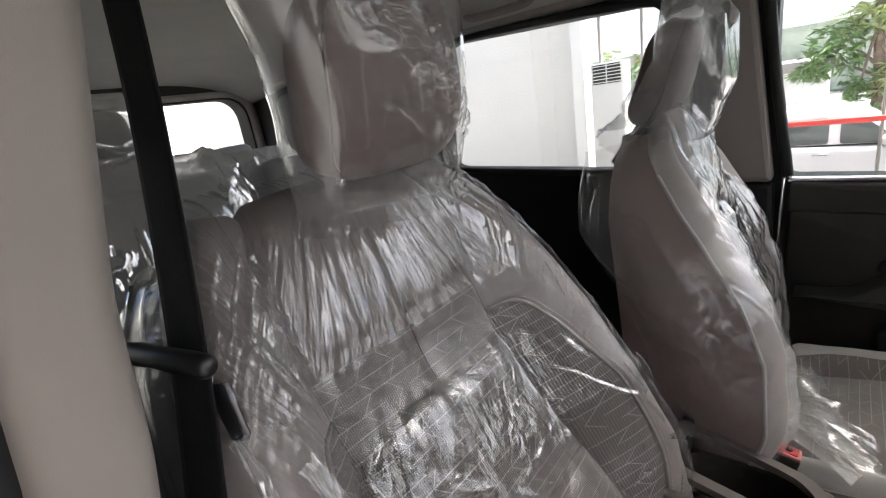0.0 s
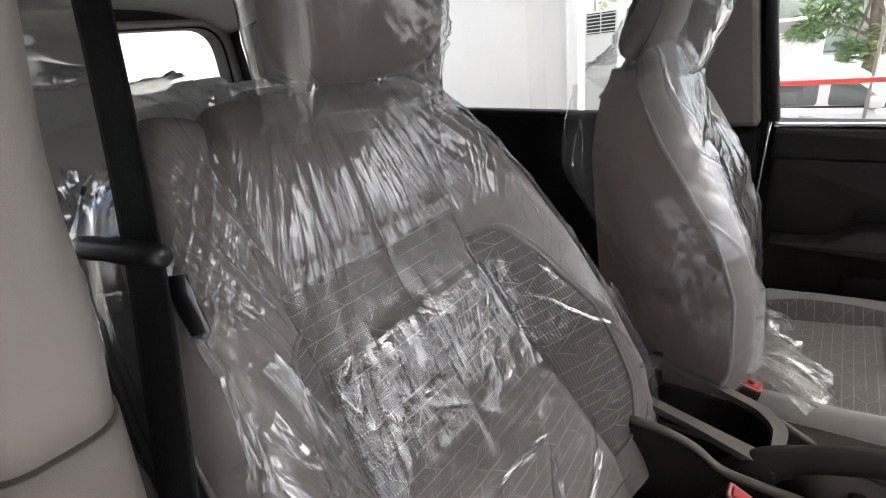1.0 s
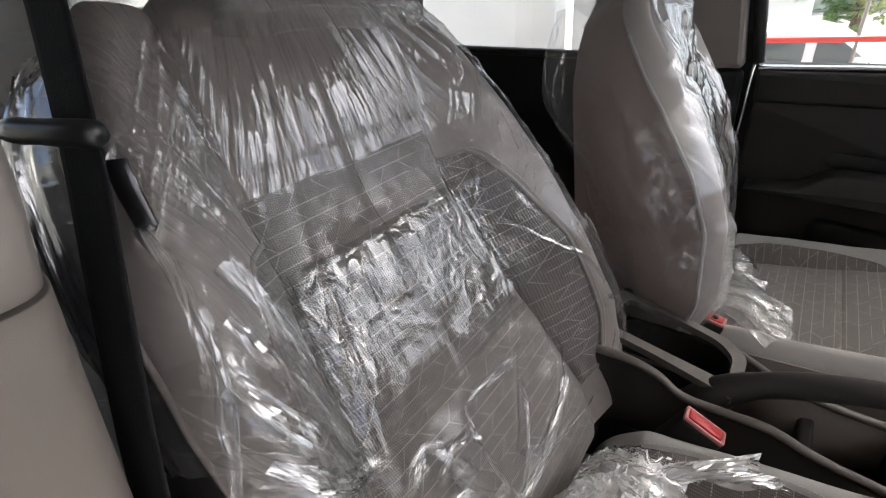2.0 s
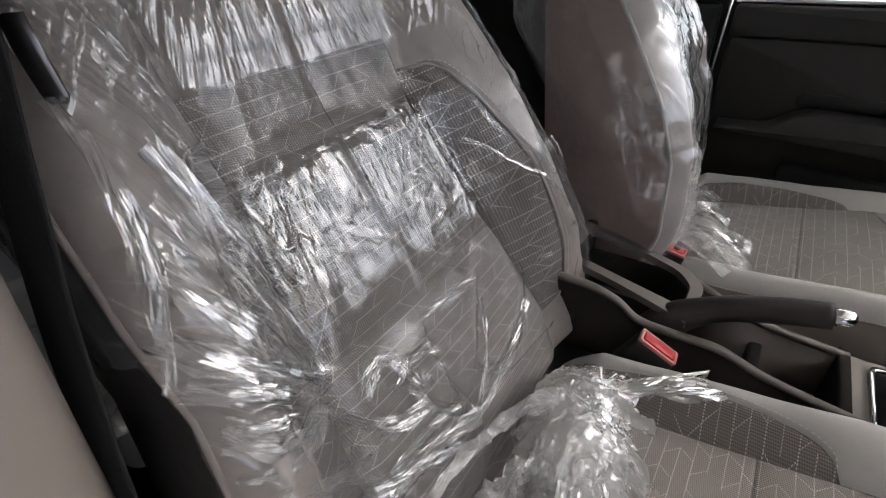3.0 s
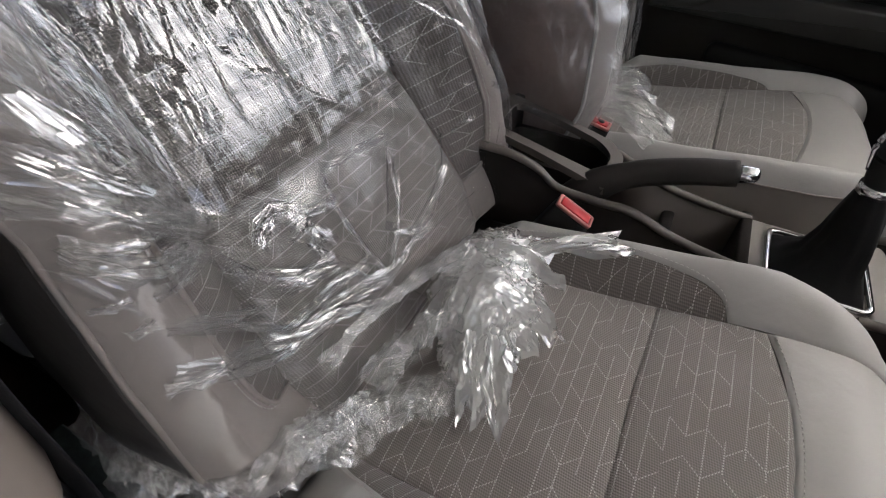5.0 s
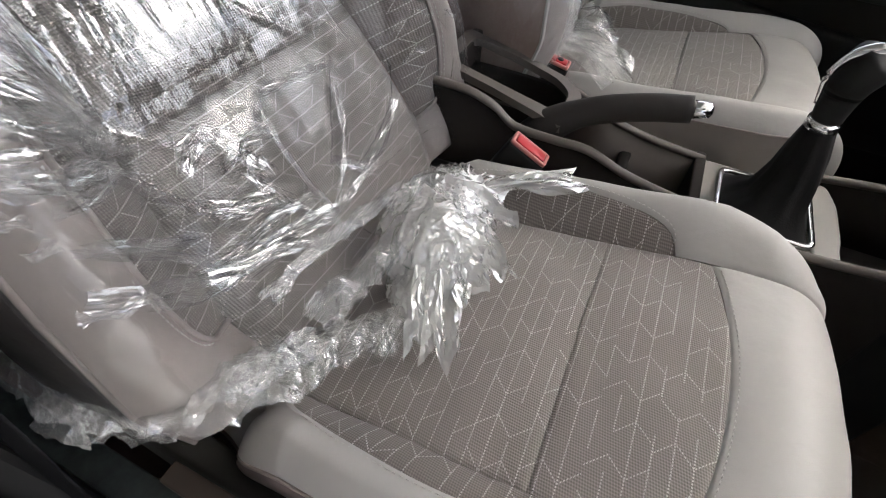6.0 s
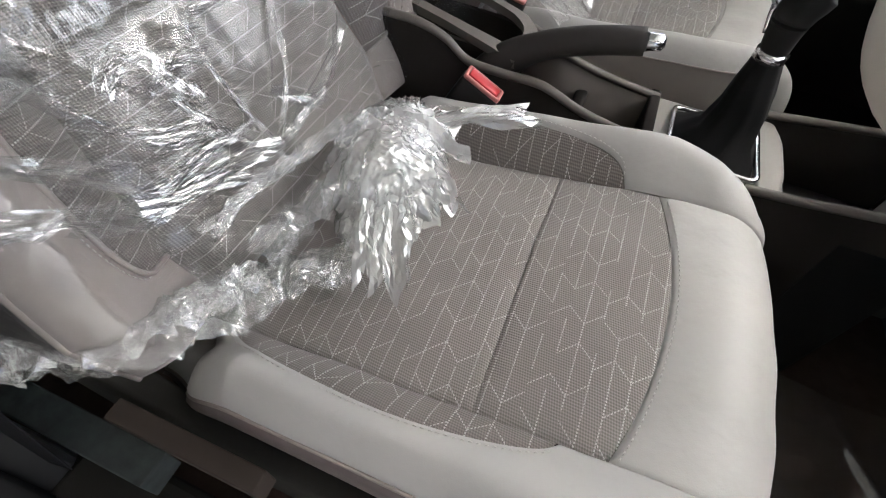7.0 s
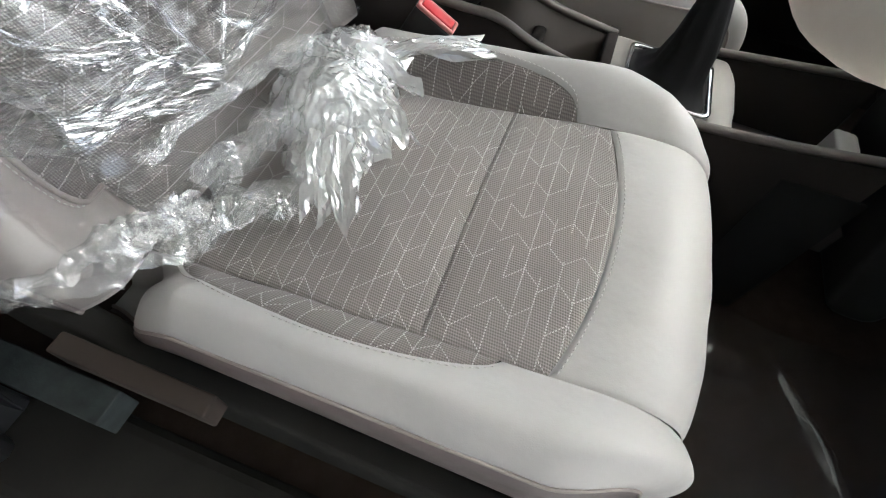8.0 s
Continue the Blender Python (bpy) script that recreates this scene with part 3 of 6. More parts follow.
def seat(at, outer, label, C, B, head, lean):
    """A front seat; outer is -1 or 1, the side on which the door is."""
    ob = thing("car_seat", label, "car seat", at)
    s_mid, s_front = C.where(0, 0.352), C.where(0, 0.468)
    end, rear = float(C.s[-1]), C.where(0, 0.02)
    front = lambda y: s_front + 0.026 * (1 - (y / PANEL) ** 2)
    ins0, ins1 = C.where(0, 0.10), C.where(0, 0.425)
    wide = lambda s, k=1: PANEL + (0.036 if k == outer else 0.042) * np.sin(np.pi * np.clip((s - ins0) / (ins1 - ins0), 0, 1)) ** (0.5 if k == outer else 0.36)
    half = lambda s: cushion_half(np.interp(s, C.s, C.p[:, 0]))
    C.patch("cushion_panel", rear, s_mid, -PANEL, PANEL, CLOTH, ob, 60, 50, 0.004, "taupe woven cloth with dotted lines", seed=1)
    C.patch("cushion_panel", s_mid, front, -PANEL, PANEL, CLOTH, ob, 40, 50, 0.004, "taupe woven cloth with dotted lines", seed=2)
    C.patch("cushion_front", front, end, -PANEL, PANEL, LEATHER, ob, 70, 50, 0.004, "pale grey leather", seed=3)
    for k in (-1, 1):
        C.patch("cushion_insert", ins0, ins1, lambda s: k * PANEL + 0 * s, lambda s: k * wide(s, k), CLOTH_SHADED, ob, 120, 12, 0.002, "taupe woven cloth with dotted lines", seed=4)
        C.patch("cushion_bolster", rear, end, lambda s: k * wide(s, k), lambda s: k * half(s), LEATHER, ob, 240, 34, 0.004, "pale grey leather", seed=5 + k)
        ss = np.linspace(ins0, ins1, 90)
        stitches(C, ss, k * (wide(ss, k) + 0.0045), "stitching", ob)
        ss = np.linspace(rear, end, 80)
        part("piping", tube(C.line(ss, k * half(ss), -0.0005), 0.0018, 8), LEATHER_DARK, ob, "taupe piping")
        rim = C.place(ss, k * half(ss), -0.002)
        drop = []
        for f in np.linspace(0, 1, 12):
            low = rim.copy()
            low[:, 2] = rim[:, 2] * (1 - f) + np.minimum(rim[:, 2], (0.575 if k == outer else 0.52) + 0.01 * np.sin(ss * 9)) * f
            low[:, 1] += k * (0.009 * np.sin(0.85 * np.pi * f ** 0.7) - 0.008 * f)
            drop.append(low)
        sheet("cushion_side", np.stack(drop), CUSHION_SHADED if k == outer else TAUPE, ob, label="leather side, darker than the seat top")
    yy = np.linspace(-PANEL + 0.002, PANEL - 0.002, 60)
    stitches(C, front(yy) + 0.006, yy, "stitching", ob, 0.0022)
    # the back
    z = lambda v: B.where(1, v)
    s_end = B.where(1, 1.2895)
    low, s1, s2, s3 = 0.02, z(0.848), z(1.022), z(1.092)
    zz = lambda s: np.interp(s, B.s, B.p[:, 1])
    inner = lambda s: back_inner(zz(s))
    i0, i1 = z(0.698), z(1.055)
    lens = lambda s: inner(s) + 0.062 * np.sin(np.pi * np.clip((s - i0) / (i1 - i0), 0, 1)) ** 0.28
    bh = lambda s: back_half(zz(s))
    for a, b, mat, puff in ((low, s1, CLOTH, 0.006), (s1, s2, CLOTH, 0.007), (s2, s3, CLOTH, 0.006), (s3, s_end, LEATHER_DARK, 0.004)):
        B.patch("back_panel", a, b, lambda s: -inner(s), lambda s: inner(s), mat, ob, 40, 50, puff, "taupe woven cloth with dotted lines" if mat is CLOTH else "taupe leather", seed=9)
    for k in (-1, 1):
        B.patch("back_insert", i0, i1, lambda s: k * inner(s), lambda s: k * lens(s), CLOTH_SHADED, ob, 120, 14, 0.002, "taupe woven cloth with dotted lines", seed=10)
        B.patch("back_bolster", low, s_end, lambda s: k * lens(s), lambda s: k * bh(s), LEATHER_MID, ob, 240, 34, 0.004, "taupe grey leather", seed=11 + k)
        ss = np.linspace(i0, i1, 90)
        stitches(B, ss, k * (lens(ss) + 0.0065), "stitching", ob)
        part("insert_piping", tube(B.line(ss, k * lens(ss), 0.0012), 0.0026, 8), LEATHER_MID, ob, "rolled leather seam")
        ss = np.linspace(low, s_end, 90)
        edge = ss[ss < z(1.06 if outer < 0 else 1.22)]
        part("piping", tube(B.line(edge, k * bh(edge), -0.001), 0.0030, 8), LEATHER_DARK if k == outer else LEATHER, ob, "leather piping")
        rim = B.place(ss, k * bh(ss), -0.002)
        f = (ss - ss[0]) / (ss[-1] - ss[0])
        rear = B.turned(np.stack([-0.105 - 0.215 * f, 0.59 + (B.p[-1, 1] - 0.595) * f], 1))
        hind = np.stack([rear[:, 0], k * (bh(ss) + 0.006 if k == outer and outer < 0 else np.minimum(bh(ss) - 0.025, 0.205)) + B.shift, rear[:, 1]], 1)
        side = []
        for f in np.linspace(0, 1, 14):
            q = rim * (1 - f) + hind * f
            q[:, 1] += k * 0.010 * np.sin(np.pi * f)
            side.append(q)
        sheet("back_side", np.stack(side), SIDE_SHADED if k == outer else LEATHER_SIDE, ob, label="leather side darkened for shade" if k == outer else "brown leather side")
        if k == -1:
            shell_a = side[-1]
        else:
            shell_b = side[-1]
    P = np.stack([shell_a * (1 - f) + shell_b * f for f in np.linspace(0, 1, 10)])
    sheet("back_shell", P, TAUPE, ob, label="taupe back cover")
    head_rest(ob, head, lean, *((LEATHER_PAD, LEATHER_PAD_SIDE, 0.114, 5.0) if outer < 0 else (PAD_SHADED, PAD_SHADED, 0.100, 3.2)))
    # base, rails and side trim with the adjusting lever
    bm = boxed((0.03, -0.20, 0.40), (0.54, 0.20, 0.545), 0.02)
    part("seat_base", bm, CHARCOAL, ob, "black seat pan")
    for y in (-0.17, 0.17):
        part("rail", boxed((-0.05, y - 0.02, 0.30), (0.58, y + 0.02, 0.40), 0.006), BLACK, ob, "black steel rail")
    trim = prism(rounded([(-0.06, 0.62), (0.02, 0.635), (0.10, 0.585), (0.30, 0.55), (0.52, 0.535), (0.54, 0.47), (0.40, 0.43), (-0.02, 0.44), (-0.09, 0.52)], 0.03), outer * 0.232, outer * 0.262, "y", 0.006)
    part("side_trim", trim, SILL, ob, "dark plastic side cover")
    lever = prism(rounded([(0.055, 0.0), (0.215, 0.0), (0.215, 0.034), (0.055, 0.034)], 0.003), 0.0, 0.02, "y", 0.002)
    bmesh.ops.transform(lever, matrix=pose(0, outer * 0.266 - (0.0 if outer > 0 else 0.02), 0.588, 0, -3, 0) , verts=lever.verts)
    part("lever", lever, DARK_TAUPE, ob, "dark taupe adjusting lever")
    return ob


seat((0.0, -0.36, 0.0), -1, "pale grey leather and cloth driver's seat, back under clear film", CUSHION, BACK, (-0.172, 0.074, 1.368), 11)
seat((0.02, 0.36, -0.035), 1, "pale grey leather passenger seat, back under clear film", FAR_CUSHION, BACK_UPRIGHT, (-0.08, 0.0, 1.355), 24)


# ---- plastic film ----
def film_cover(name, at, seed, label, material, B, head, lean, slack):
    """The clear bag over a seat's back and head rest. slack 0: it clings to the panels; 1: it spans from bolster to bolster."""
    ob = thing(name, label, "plastic cover", at)
    zz = lambda s: np.interp(s, B.s, B.p[:, 1])
    xx = lambda s: np.interp(s, B.s, B.p[:, 0])
    # front sheet with folds that run down from the neck
    n, m = (380, 300) if slack else (560, 460)
    top = B.where(1, 1.289)
    v = np.linspace(-1, 1, m)
    u = np.linspace(0, 1, n)
    U, V = np.meshgrid(u, v, indexing="ij")
    S = 0.03 * (1 - U) + top * U
    Z = zz(S)
    half = back_half(Z) + 0.006 + np.where(V > 0, 0.022 * smoothstep(1.22, 1.0, Z) * (1 - slack), 0.0)
    Y = V * half
    fan = np.arctan2(Y, 1.42 - Z)
    inner = back_inner(Z)
    cling = smoothstep(1.12, 0.95, np.abs(Y) / inner)
    upper = smoothstep(0.92, 1.2, Z)
    # long folds that fan out below the neck
    ray = fan * 9 + 0.35 * lattice_noise(fan * 6, S * 5, seed)
    pleat = creases(ray, S * 1.6, seed + 1, 0.30) * (0.5 + 0.5 * lattice_noise(fan * 5, S * 6, seed + 2))
    # the film spans the sunk seams between the panels
    seam = np.minimum(np.abs(Z - 0.848), np.abs(Z - 1.018))
    bridge = 0.005 * np.exp(-(seam / 0.018) ** 1.3) * smoothstep(1.0, 0.88, np.abs(Y) / inner)
    pleat2 = creases(ray * 2.7, S * 3.5, seed + 4, 0.35)
    # small clinging wrinkles, drawn out along the back
    cell = creases(Y * 62 + 1.2 * lattice_noise(Y * 20, S * 20, seed), S * 17, seed + 6, 0.30)
    patchy = smoothstep(-0.6, 0.1, lattice_noise(Y * 11, S * 9, seed + 8))
    off = 0.010 + 0.0030 * lattice_noise(S * 9, Y * 13, seed + 9) + 0.0012 * lattice_noise(S * 24, Y * 40, seed + 10) * (1 if slack else smoothstep(1.12, 1.04, Z))
    if not slack:
        base = B.lift(S, Y, xx(S), Z)
        hull = np.stack([np.convolve(np.pad(c, 30, mode="edge"), np.ones(61) / 61, "valid") for c in base.T], 1)
        bridge = bridge * 0.3 + np.maximum(0, hull - base) * smoothstep(0.80, 0.90, Z)
    bridge = bridge + 0.002 * np.exp(-((Z - 1.008) / 0.020) ** 2) * smoothstep(1.0, 0.88, np.abs(Y) / inner) * (0.7 + 0.8 * lattice_noise(Y * 15, S * 8, seed + 51))
    off += bridge * (1 - slack) + (1 - 0.75 * slack) * (pleat * (0.0018 + 0.0060 * upper) + pleat2 * 0.0022 * (0.3 + 0.7 * upper))
    band = smoothstep(1.014, 1.030, Z) * smoothstep(1.100, 1.084, Z)
    off += (1 - 0.95 * slack) * (1 - 0.75 * band) * patchy * cling * 0.0018 * cell * (1 if slack else smoothstep(0.76, 0.92, Z) * smoothstep(1.10, 1.04, Z))
    off += (1 - slack) * patchy * cling * (1 - 0.8 * band) * (0.0016 * facets(fan * 62, S * 11, seed + 52, 3) * smoothstep(1.04, 1.10, Z) * smoothstep(1.27, 1.20, Z) + 0.0009 * facets(Y * 75, S * 40, seed + 53, 2) * smoothstep(0.86, 0.92, Z) * smoothstep(1.10, 1.04, Z))
    # folds dragged across the bolsters towards the hem
    drag = -11 * np.abs(Y) + 5 * Z + 0.25 * lattice_noise(Y * 14, Z * 9, seed + 14)
    along = np.abs(Y) * 2.2 + Z
    pull = 0.8 * creases(drag * 3.0, along * 1.6, seed + 11, 0.16) + 0.7 * creases(drag * 7, along * 3.0, seed + 12, 0.22)
    if not slack:
        # a few long straight folds from the neck down the middle
        for angle, tall in ((-0.012, 0.0055), (0.170, 0.0045), (-0.22, 0.003)):
            bend = angle + 0.018 * lattice_noise(S * 2.2, 0 * S + angle * 40, seed + 40)
            thin = 0.0035 / np.maximum(0.12, 1.42 - Z)
            off += tall * np.exp(-((fan - bend) / thin) ** 2) * smoothstep(0.72, 0.86, Z)
        # broad slack folds over the door-side bolster that meet beside the seam
        near = smoothstep(0.005, 0.035, -Y - inner)
        reach = np.hypot(Y + 0.13, Z - 0.86)
        turn = np.arctan2(Z - 0.86, -(Y + 0.13)) + 0.10 * lattice_noise(Y * 8, Z * 6, seed + 42)
        up = smoothstep(0.0, 0.35, turn) * smoothstep(1.24, 1.12, Z)
        off += near * up * np.minimum(1, reach * 9) * (0.010 * creases(turn * 2.6, reach * 2, seed + 43, 0.16) + 0.0075 * facets(turn * 5.0, reach * 7, seed + 45, 3))
        high = smoothstep(0.80, 0.92, Z)
        pull = np.where(Y < 0, 0.35, 0.75) * pull * high + (1 - high) * 0.06 * facets(Z * 22, Y * 12, seed + 22, 2)
        # the inner wing: drawn smooth, with a few sharp nicks
        off += smoothstep(0.15, 0.18, Y) * (0.004 * creases(Z * 9 - Y * 22, Y * 13 + Z * 4, seed + 47, 0.07) + 0.003 * creases(Z * 22 - Y * 30, Y * 26 + Z * 9, seed + 48, 0.08))
    pull2 = creases(drag * 11, along * 7, seed + 15, 0.45)
    off += (1 - 0.85 * slack) * (1 - cling) * (0.0005 - 0.0002 * np.sign(Y)) * pull2
    # pulls that run towards the bunch at the inner lower corner
    reach = np.hypot(Y + 0.014, Z - 0.705)
    turn = np.arctan2(Y + 0.014, Z - 0.705)
    low = smoothstep(0.98, 0.76, Z) if not slack else 0
    off += low * smoothstep(-0.22, -0.13, Y) * (0.008 * creases(turn * 2.6, reach * 4, seed + 16, 0.13) * np.minimum(1, reach * 12) + 0.005 * creases(Y * 6 + Z * 5, Z * 5 - Y * 5, seed + 18, 0.12) + 0.004 * facets(Y * 16, Z * 16, seed + 48, 3) * smoothstep(0.0, 0.3, lattice_noise(Y * 13, Z * 13, seed + 49)))
    off += (1 - 0.85 * slack) * (1 - cling) * (0.0080 - 0.0058 * np.sign(Y)) * pull
    off += np.where(Y > 0, 0.003, 0.009 * (1 - slack)) * np.exp(-((np.abs(Y) - inner - 0.014) / 0.03) ** 2) * smoothstep(0.68, 0.82, Z) * (1 + 0.5 * lattice_noise(S * 14, Y * 6, seed + 3))
    if slack:
        fill = B.lift(S, half * 0.9, xx(S), Z) - B.lift(S, Y, xx(S), Z)
        off += slack * np.maximum(0, fill) * 0.85 + slack * (0.006 * (1 - V ** 2) * (1 + 0.5 * lattice_noise(S * 6, Y * 7, seed + 2)) + (0.012 * facets(S * 6, Y * 7, seed + 50, 3) + 0.005 * facets(S * 15, Y * 24, seed + 55, 3)) * (1 - 0.8 * V ** 8))
    P = B.place(S, Y, off)
    sheet("front_sheet", P, material, ob, np.stack([S, Y], -1), "clear creased film")
    for k in (-1, 1):
        edge = P[:, 0 if k < 0 else -1]
        rows = []
        c = 34
        box = np.ones(61) / 61
        calm = np.stack([np.convolve(np.pad(edge[:, d], 30, mode="edge"), box, "valid") for d in range(3)], 1)
        for f in np.linspace(0, 1, c):
            g = min(1.0, 5 * f)
            q = edge * (1 - g) + calm * g
            deep = np.interp(Z[:, 0], [0.62, 0.9, 1.15, 1.27], [0.14, 0.165, 0.175, 0.12]) if slack else np.interp(Z[:, 0], [0.62, 0.92, 0.97, 1.15, 1.27], [0.03, 0.04, 0.10, 0.115, 0.05])
            q[:, 0] -= deep * f
            q[:, 2] -= 0.2 * deep * f
            w = lattice_noise(f * 2 + S[:, 0] * 4, S[:, 0] * 3 - f * 3, seed + 8 + k)
            fold = creases(f * 2.5 + S[:, 0] * 1.5, S[:, 0] * 1.8 - f, seed + 9 + k, 0.2)
            q[:, 1] += k * ((0.012 + 0.024 * slack * smoothstep(0.80, 1.0, Z[:, 0]) + 0.012 * (k > 0) * (1 - slack)) * np.sin(np.pi * f) + (0.003 * w + 0.006 * fold + slack * (0.004 * creases(f * 5 + S[:, 0] * 4, S[:, 0] * 5 - 2 * f, seed + 34 + k, 0.12) + 0.006 * facets(f * 4 + S[:, 0] * 4, S[:, 0] * 13, seed + 60 + k, 4))) * min(1.0, 4 * f))
            rows.append(q)
        R = np.stack(rows, 1)
        keep = slice(0, n) if slack or k > 0 else slice(int(np.argmax(Z[:, 0] > 0.945)), n)
        uv = np.stack([np.repeat(S[:, :1], c, 1), np.repeat(np.linspace(0, 0.25, c)[None], n, 0) + 0.3 * k], -1)
        sheet("side_sheet", R[keep], FILM_SIDE, ob, uv[keep], "clear creased film")
    # bag over the head rest
    n2, m2 = 200, 300
    A, T = np.meshgrid(np.linspace(0, 1, n2), np.linspace(0, 2 * np.pi, m2, endpoint=False), indexing="ij")
    wide = np.interp(A, [0, 0.10, 0.25, 0.6, 0.92, 1.0], [0.128, 0.122, 0.121, 0.123, 0.140, 0.135])
    deep = np.interp(A, [0, 0.10, 0.25, 0.6, 0.9, 1.0], [0.078, 0.060 + 0.01 * slack, 0.056 + 0.03 * slack, 0.060 + 0.015 * slack, 0.05 + 0.005 * slack, 0.008])
    shift = slack * np.interp(A, [0, 0.2, 0.6, 1.0], [0.0, 0.03, 0.035, 0.0]) + 0.008
    ct, st = np.cos(T), np.sin(T)
    w1 = lattice_noise(A * 4 + 0.6 * ct, 1.8 * st + 0.8 * A, seed + 20)
    neck = np.exp(-(A / 0.2) ** 2) * (creases(A * 14 + 0.8 * st, st * 5 + ct, seed + 25, 0.25) + 0.6 * creases(A * 26 + 2 * st, st * 9 + ct, seed + 28, 0.25))
    crease = creases(A * 5 + 4 * st, st * 2 - A * 4 + ct, seed + 21, 0.18) + 0.8 * creases(A * 13 + 5 * st, st * 11 + 2 * ct, seed + 23, 0.3) * smoothstep(-0.5, 0.3, st)
    fold = 1 + 0.03 * w1 + 0.10 * neck + 0.010 * creases(A * 18 + 4 * st, st * 13 + 3 * ct, seed + 26, 0.3) + 0.006 * lattice_noise(A * 12, st * 9 + ct * 4, seed + 27) + 0.08 * crease * smoothstep(-0.2, 0.5, lattice_noise(A * 4, st * 2 + ct, seed + 22))
    if not slack:
        # drawn smooth over the pad, crumpled in one slanting band and gathered at the neck
        band = (np.exp(-((A - 0.64 + 0.45 * st) / 0.09) ** 2) + 0.6 * np.exp(-((A - 0.38 + 0.42 * st) / 0.06) ** 2) * smoothstep(0.0, 0.3, st)) * smoothstep(-0.2, 0.3, ct) + 0.9 * np.exp(-((A - 0.05) / 0.14) ** 2) * smoothstep(-0.2, 0.5, st)
        rough = facets(A * 30, st * 15 + ct * 2, seed + 24, 3)
        pulls = creases(A * 2.2 + 2.5 * st, st * 1.6 - A * 2 + ct, seed + 21, 0.07)
        gather = np.exp(-(A / 0.10) ** 2) * creases(st * 9 + ct * 3, A * 3, seed + 25, 0.3)
        fold = 1 + 0.012 * w1 + 0.12 * gather + 0.02 * pulls + 0.10 * band * rough
        wide = np.interp(A, [0, 0.06, 0.14, 0.3, 0.6, 0.92, 1.0], [0.122, 0.114, 0.119, 0.125, 0.126, 0.142, 0.137])
        deep = np.interp(A, [0, 0.06, 0.14, 0.3, 0.6, 0.9, 1.0], [0.066, 0.050, 0.052, 0.058, 0.060, 0.05, 0.008])
    x = shift + deep * fold * np.sign(ct) * np.abs(ct) ** 0.9
    y = wide * (1 + 0.3 * (fold - 1)) * np.sign(st) * np.abs(st) ** 0.85
    if not slack:
        y = y - 0.030 * smoothstep(0.35, 0.95, A)
    z = -0.138 + 0.275 * A + 0.010 * w1 * np.exp(-(A / 0.2) ** 2) + 0.014 * wrinkle(ct, st, seed + 30, 2) * smoothstep(0.4, 1.0, A)
    P = np.stack([x, y, z], -1) @ np.array(Euler((0, radians(lean), 0)).to_matrix()).T + np.array(head)
    sheet("head_bag", P, FILM_POUCH if slack else FILM_BAG, ob, np.stack([A * 0.32, T * 0.12], -1), "clear crumpled bag", ring=True)
    return ob


def crush(P, uv, amp, seed, levels=2):
    """Crushes a coarse grid of points: each finer grid is pushed about less, so that flat facets meet in sharp folds."""
    rng = np.random.RandomState(seed)
    P = P + amp * rng.uniform(-1, 1, P.shape)

    def finer(Q):
        Q = np.stack([Q[:-1], 0.5 * (Q[:-1] + Q[1:])], 1).reshape(-1, *Q.shape[1:]) if len(Q) > 1 else Q
        return Q

    def double(Q):
        last_row = Q[-1:]
        Q = np.concatenate([finer(Q), last_row])
        last = Q[:, -1:]
        return np.concatenate([finer(Q.swapaxes(0, 1)).swapaxes(0, 1), last], 1)

    for k in range(levels):
        amp *= 0.36
        P, uv = double(P), double(uv)
        P = P + amp * rng.uniform(-1, 1, P.shape)
    return P, uv


def bunch(name, centre, radii, seed, parent, material, n=110, label="bunched clear film"):
    """A crushed ball of film: a dome with broad dents and thin folds."""
    A, B = np.meshgrid(np.linspace(-1, 1, n), np.linspace(-1, 1, n), indexing="ij")
    a, b = A * np.sqrt(1 - B ** 2 / 2), B * np.sqrt(1 - A ** 2 / 2)
    r = np.clip(np.hypot(a, b), 0, 1)
    turn = np.arctan2(b, a)
    grow = 1 + 0.13 * facets(a * 2.0, b * 2.0, seed, 3) + 0.09 * creases(a * 2.2, b * 2.2, seed + 1, 0.10) + 0.05 * creases(a * 5, b * 5, seed + 2, 0.10) + 0.03 * creases(a * 11, b * 11, seed + 3, 0.16)
    grow = grow + 0.10 * r ** 3 * facets(np.cos(turn) * 4, np.sin(turn) * 4, seed + 4, 2)
    P = np.stack([a * 1.05, b * 1.05, 1.25 * np.sqrt(1 - (0.98 * r) ** 2) - 0.35], -1) * grow[..., None]
    P = P * np.array(radii) + np.array(centre)
    P[..., 2] = np.maximum(P[..., 2], centre[2] - 0.2 * radii[2])
    return sheet(name, P, material, parent, np.stack([a * radii[0], b * radii[1]], -1), label)


def fan(name, start, end, w0, w1, up, seed, parent, material, amp=0.006, arch=0.012, n=5, m=8, label="loose pleated film"):
    """A loose end of film that spreads from a gathered start, with lengthwise pleats and a ragged end."""
    a, b, up = np.array(start, float), np.array(end, float), np.array(up, float)
    d = b - a
    side = np.cross(up, d)
    side /= np.linalg.norm(side)
    rng = np.random.RandomState(seed)
    U, V = np.meshgrid(np.linspace(0, 1, n), np.linspace(-1, 1, m), indexing="ij")
    reach = U * (1 + 0.14 * rng.uniform(-1, 1, m)[None])
    w = w0 + (w1 - w0) * smoothstep(0, 1, U)
    h = amp * (1.0 * rng.uniform(-1, 1, m)[None] + 0.0 * U) + arch * np.sin(np.pi * U) * (1 - 0.5 * V ** 2)
    P = a + reach[..., None] * d + (V * w)[..., None] * side + h[..., None] * up
    P, uv = crush(P, np.stack([U * np.linalg.norm(d), V * w1], -1), 0.6 * amp, seed, 2)
    return sheet(name, P, material, parent, uv, label, smooth=False)


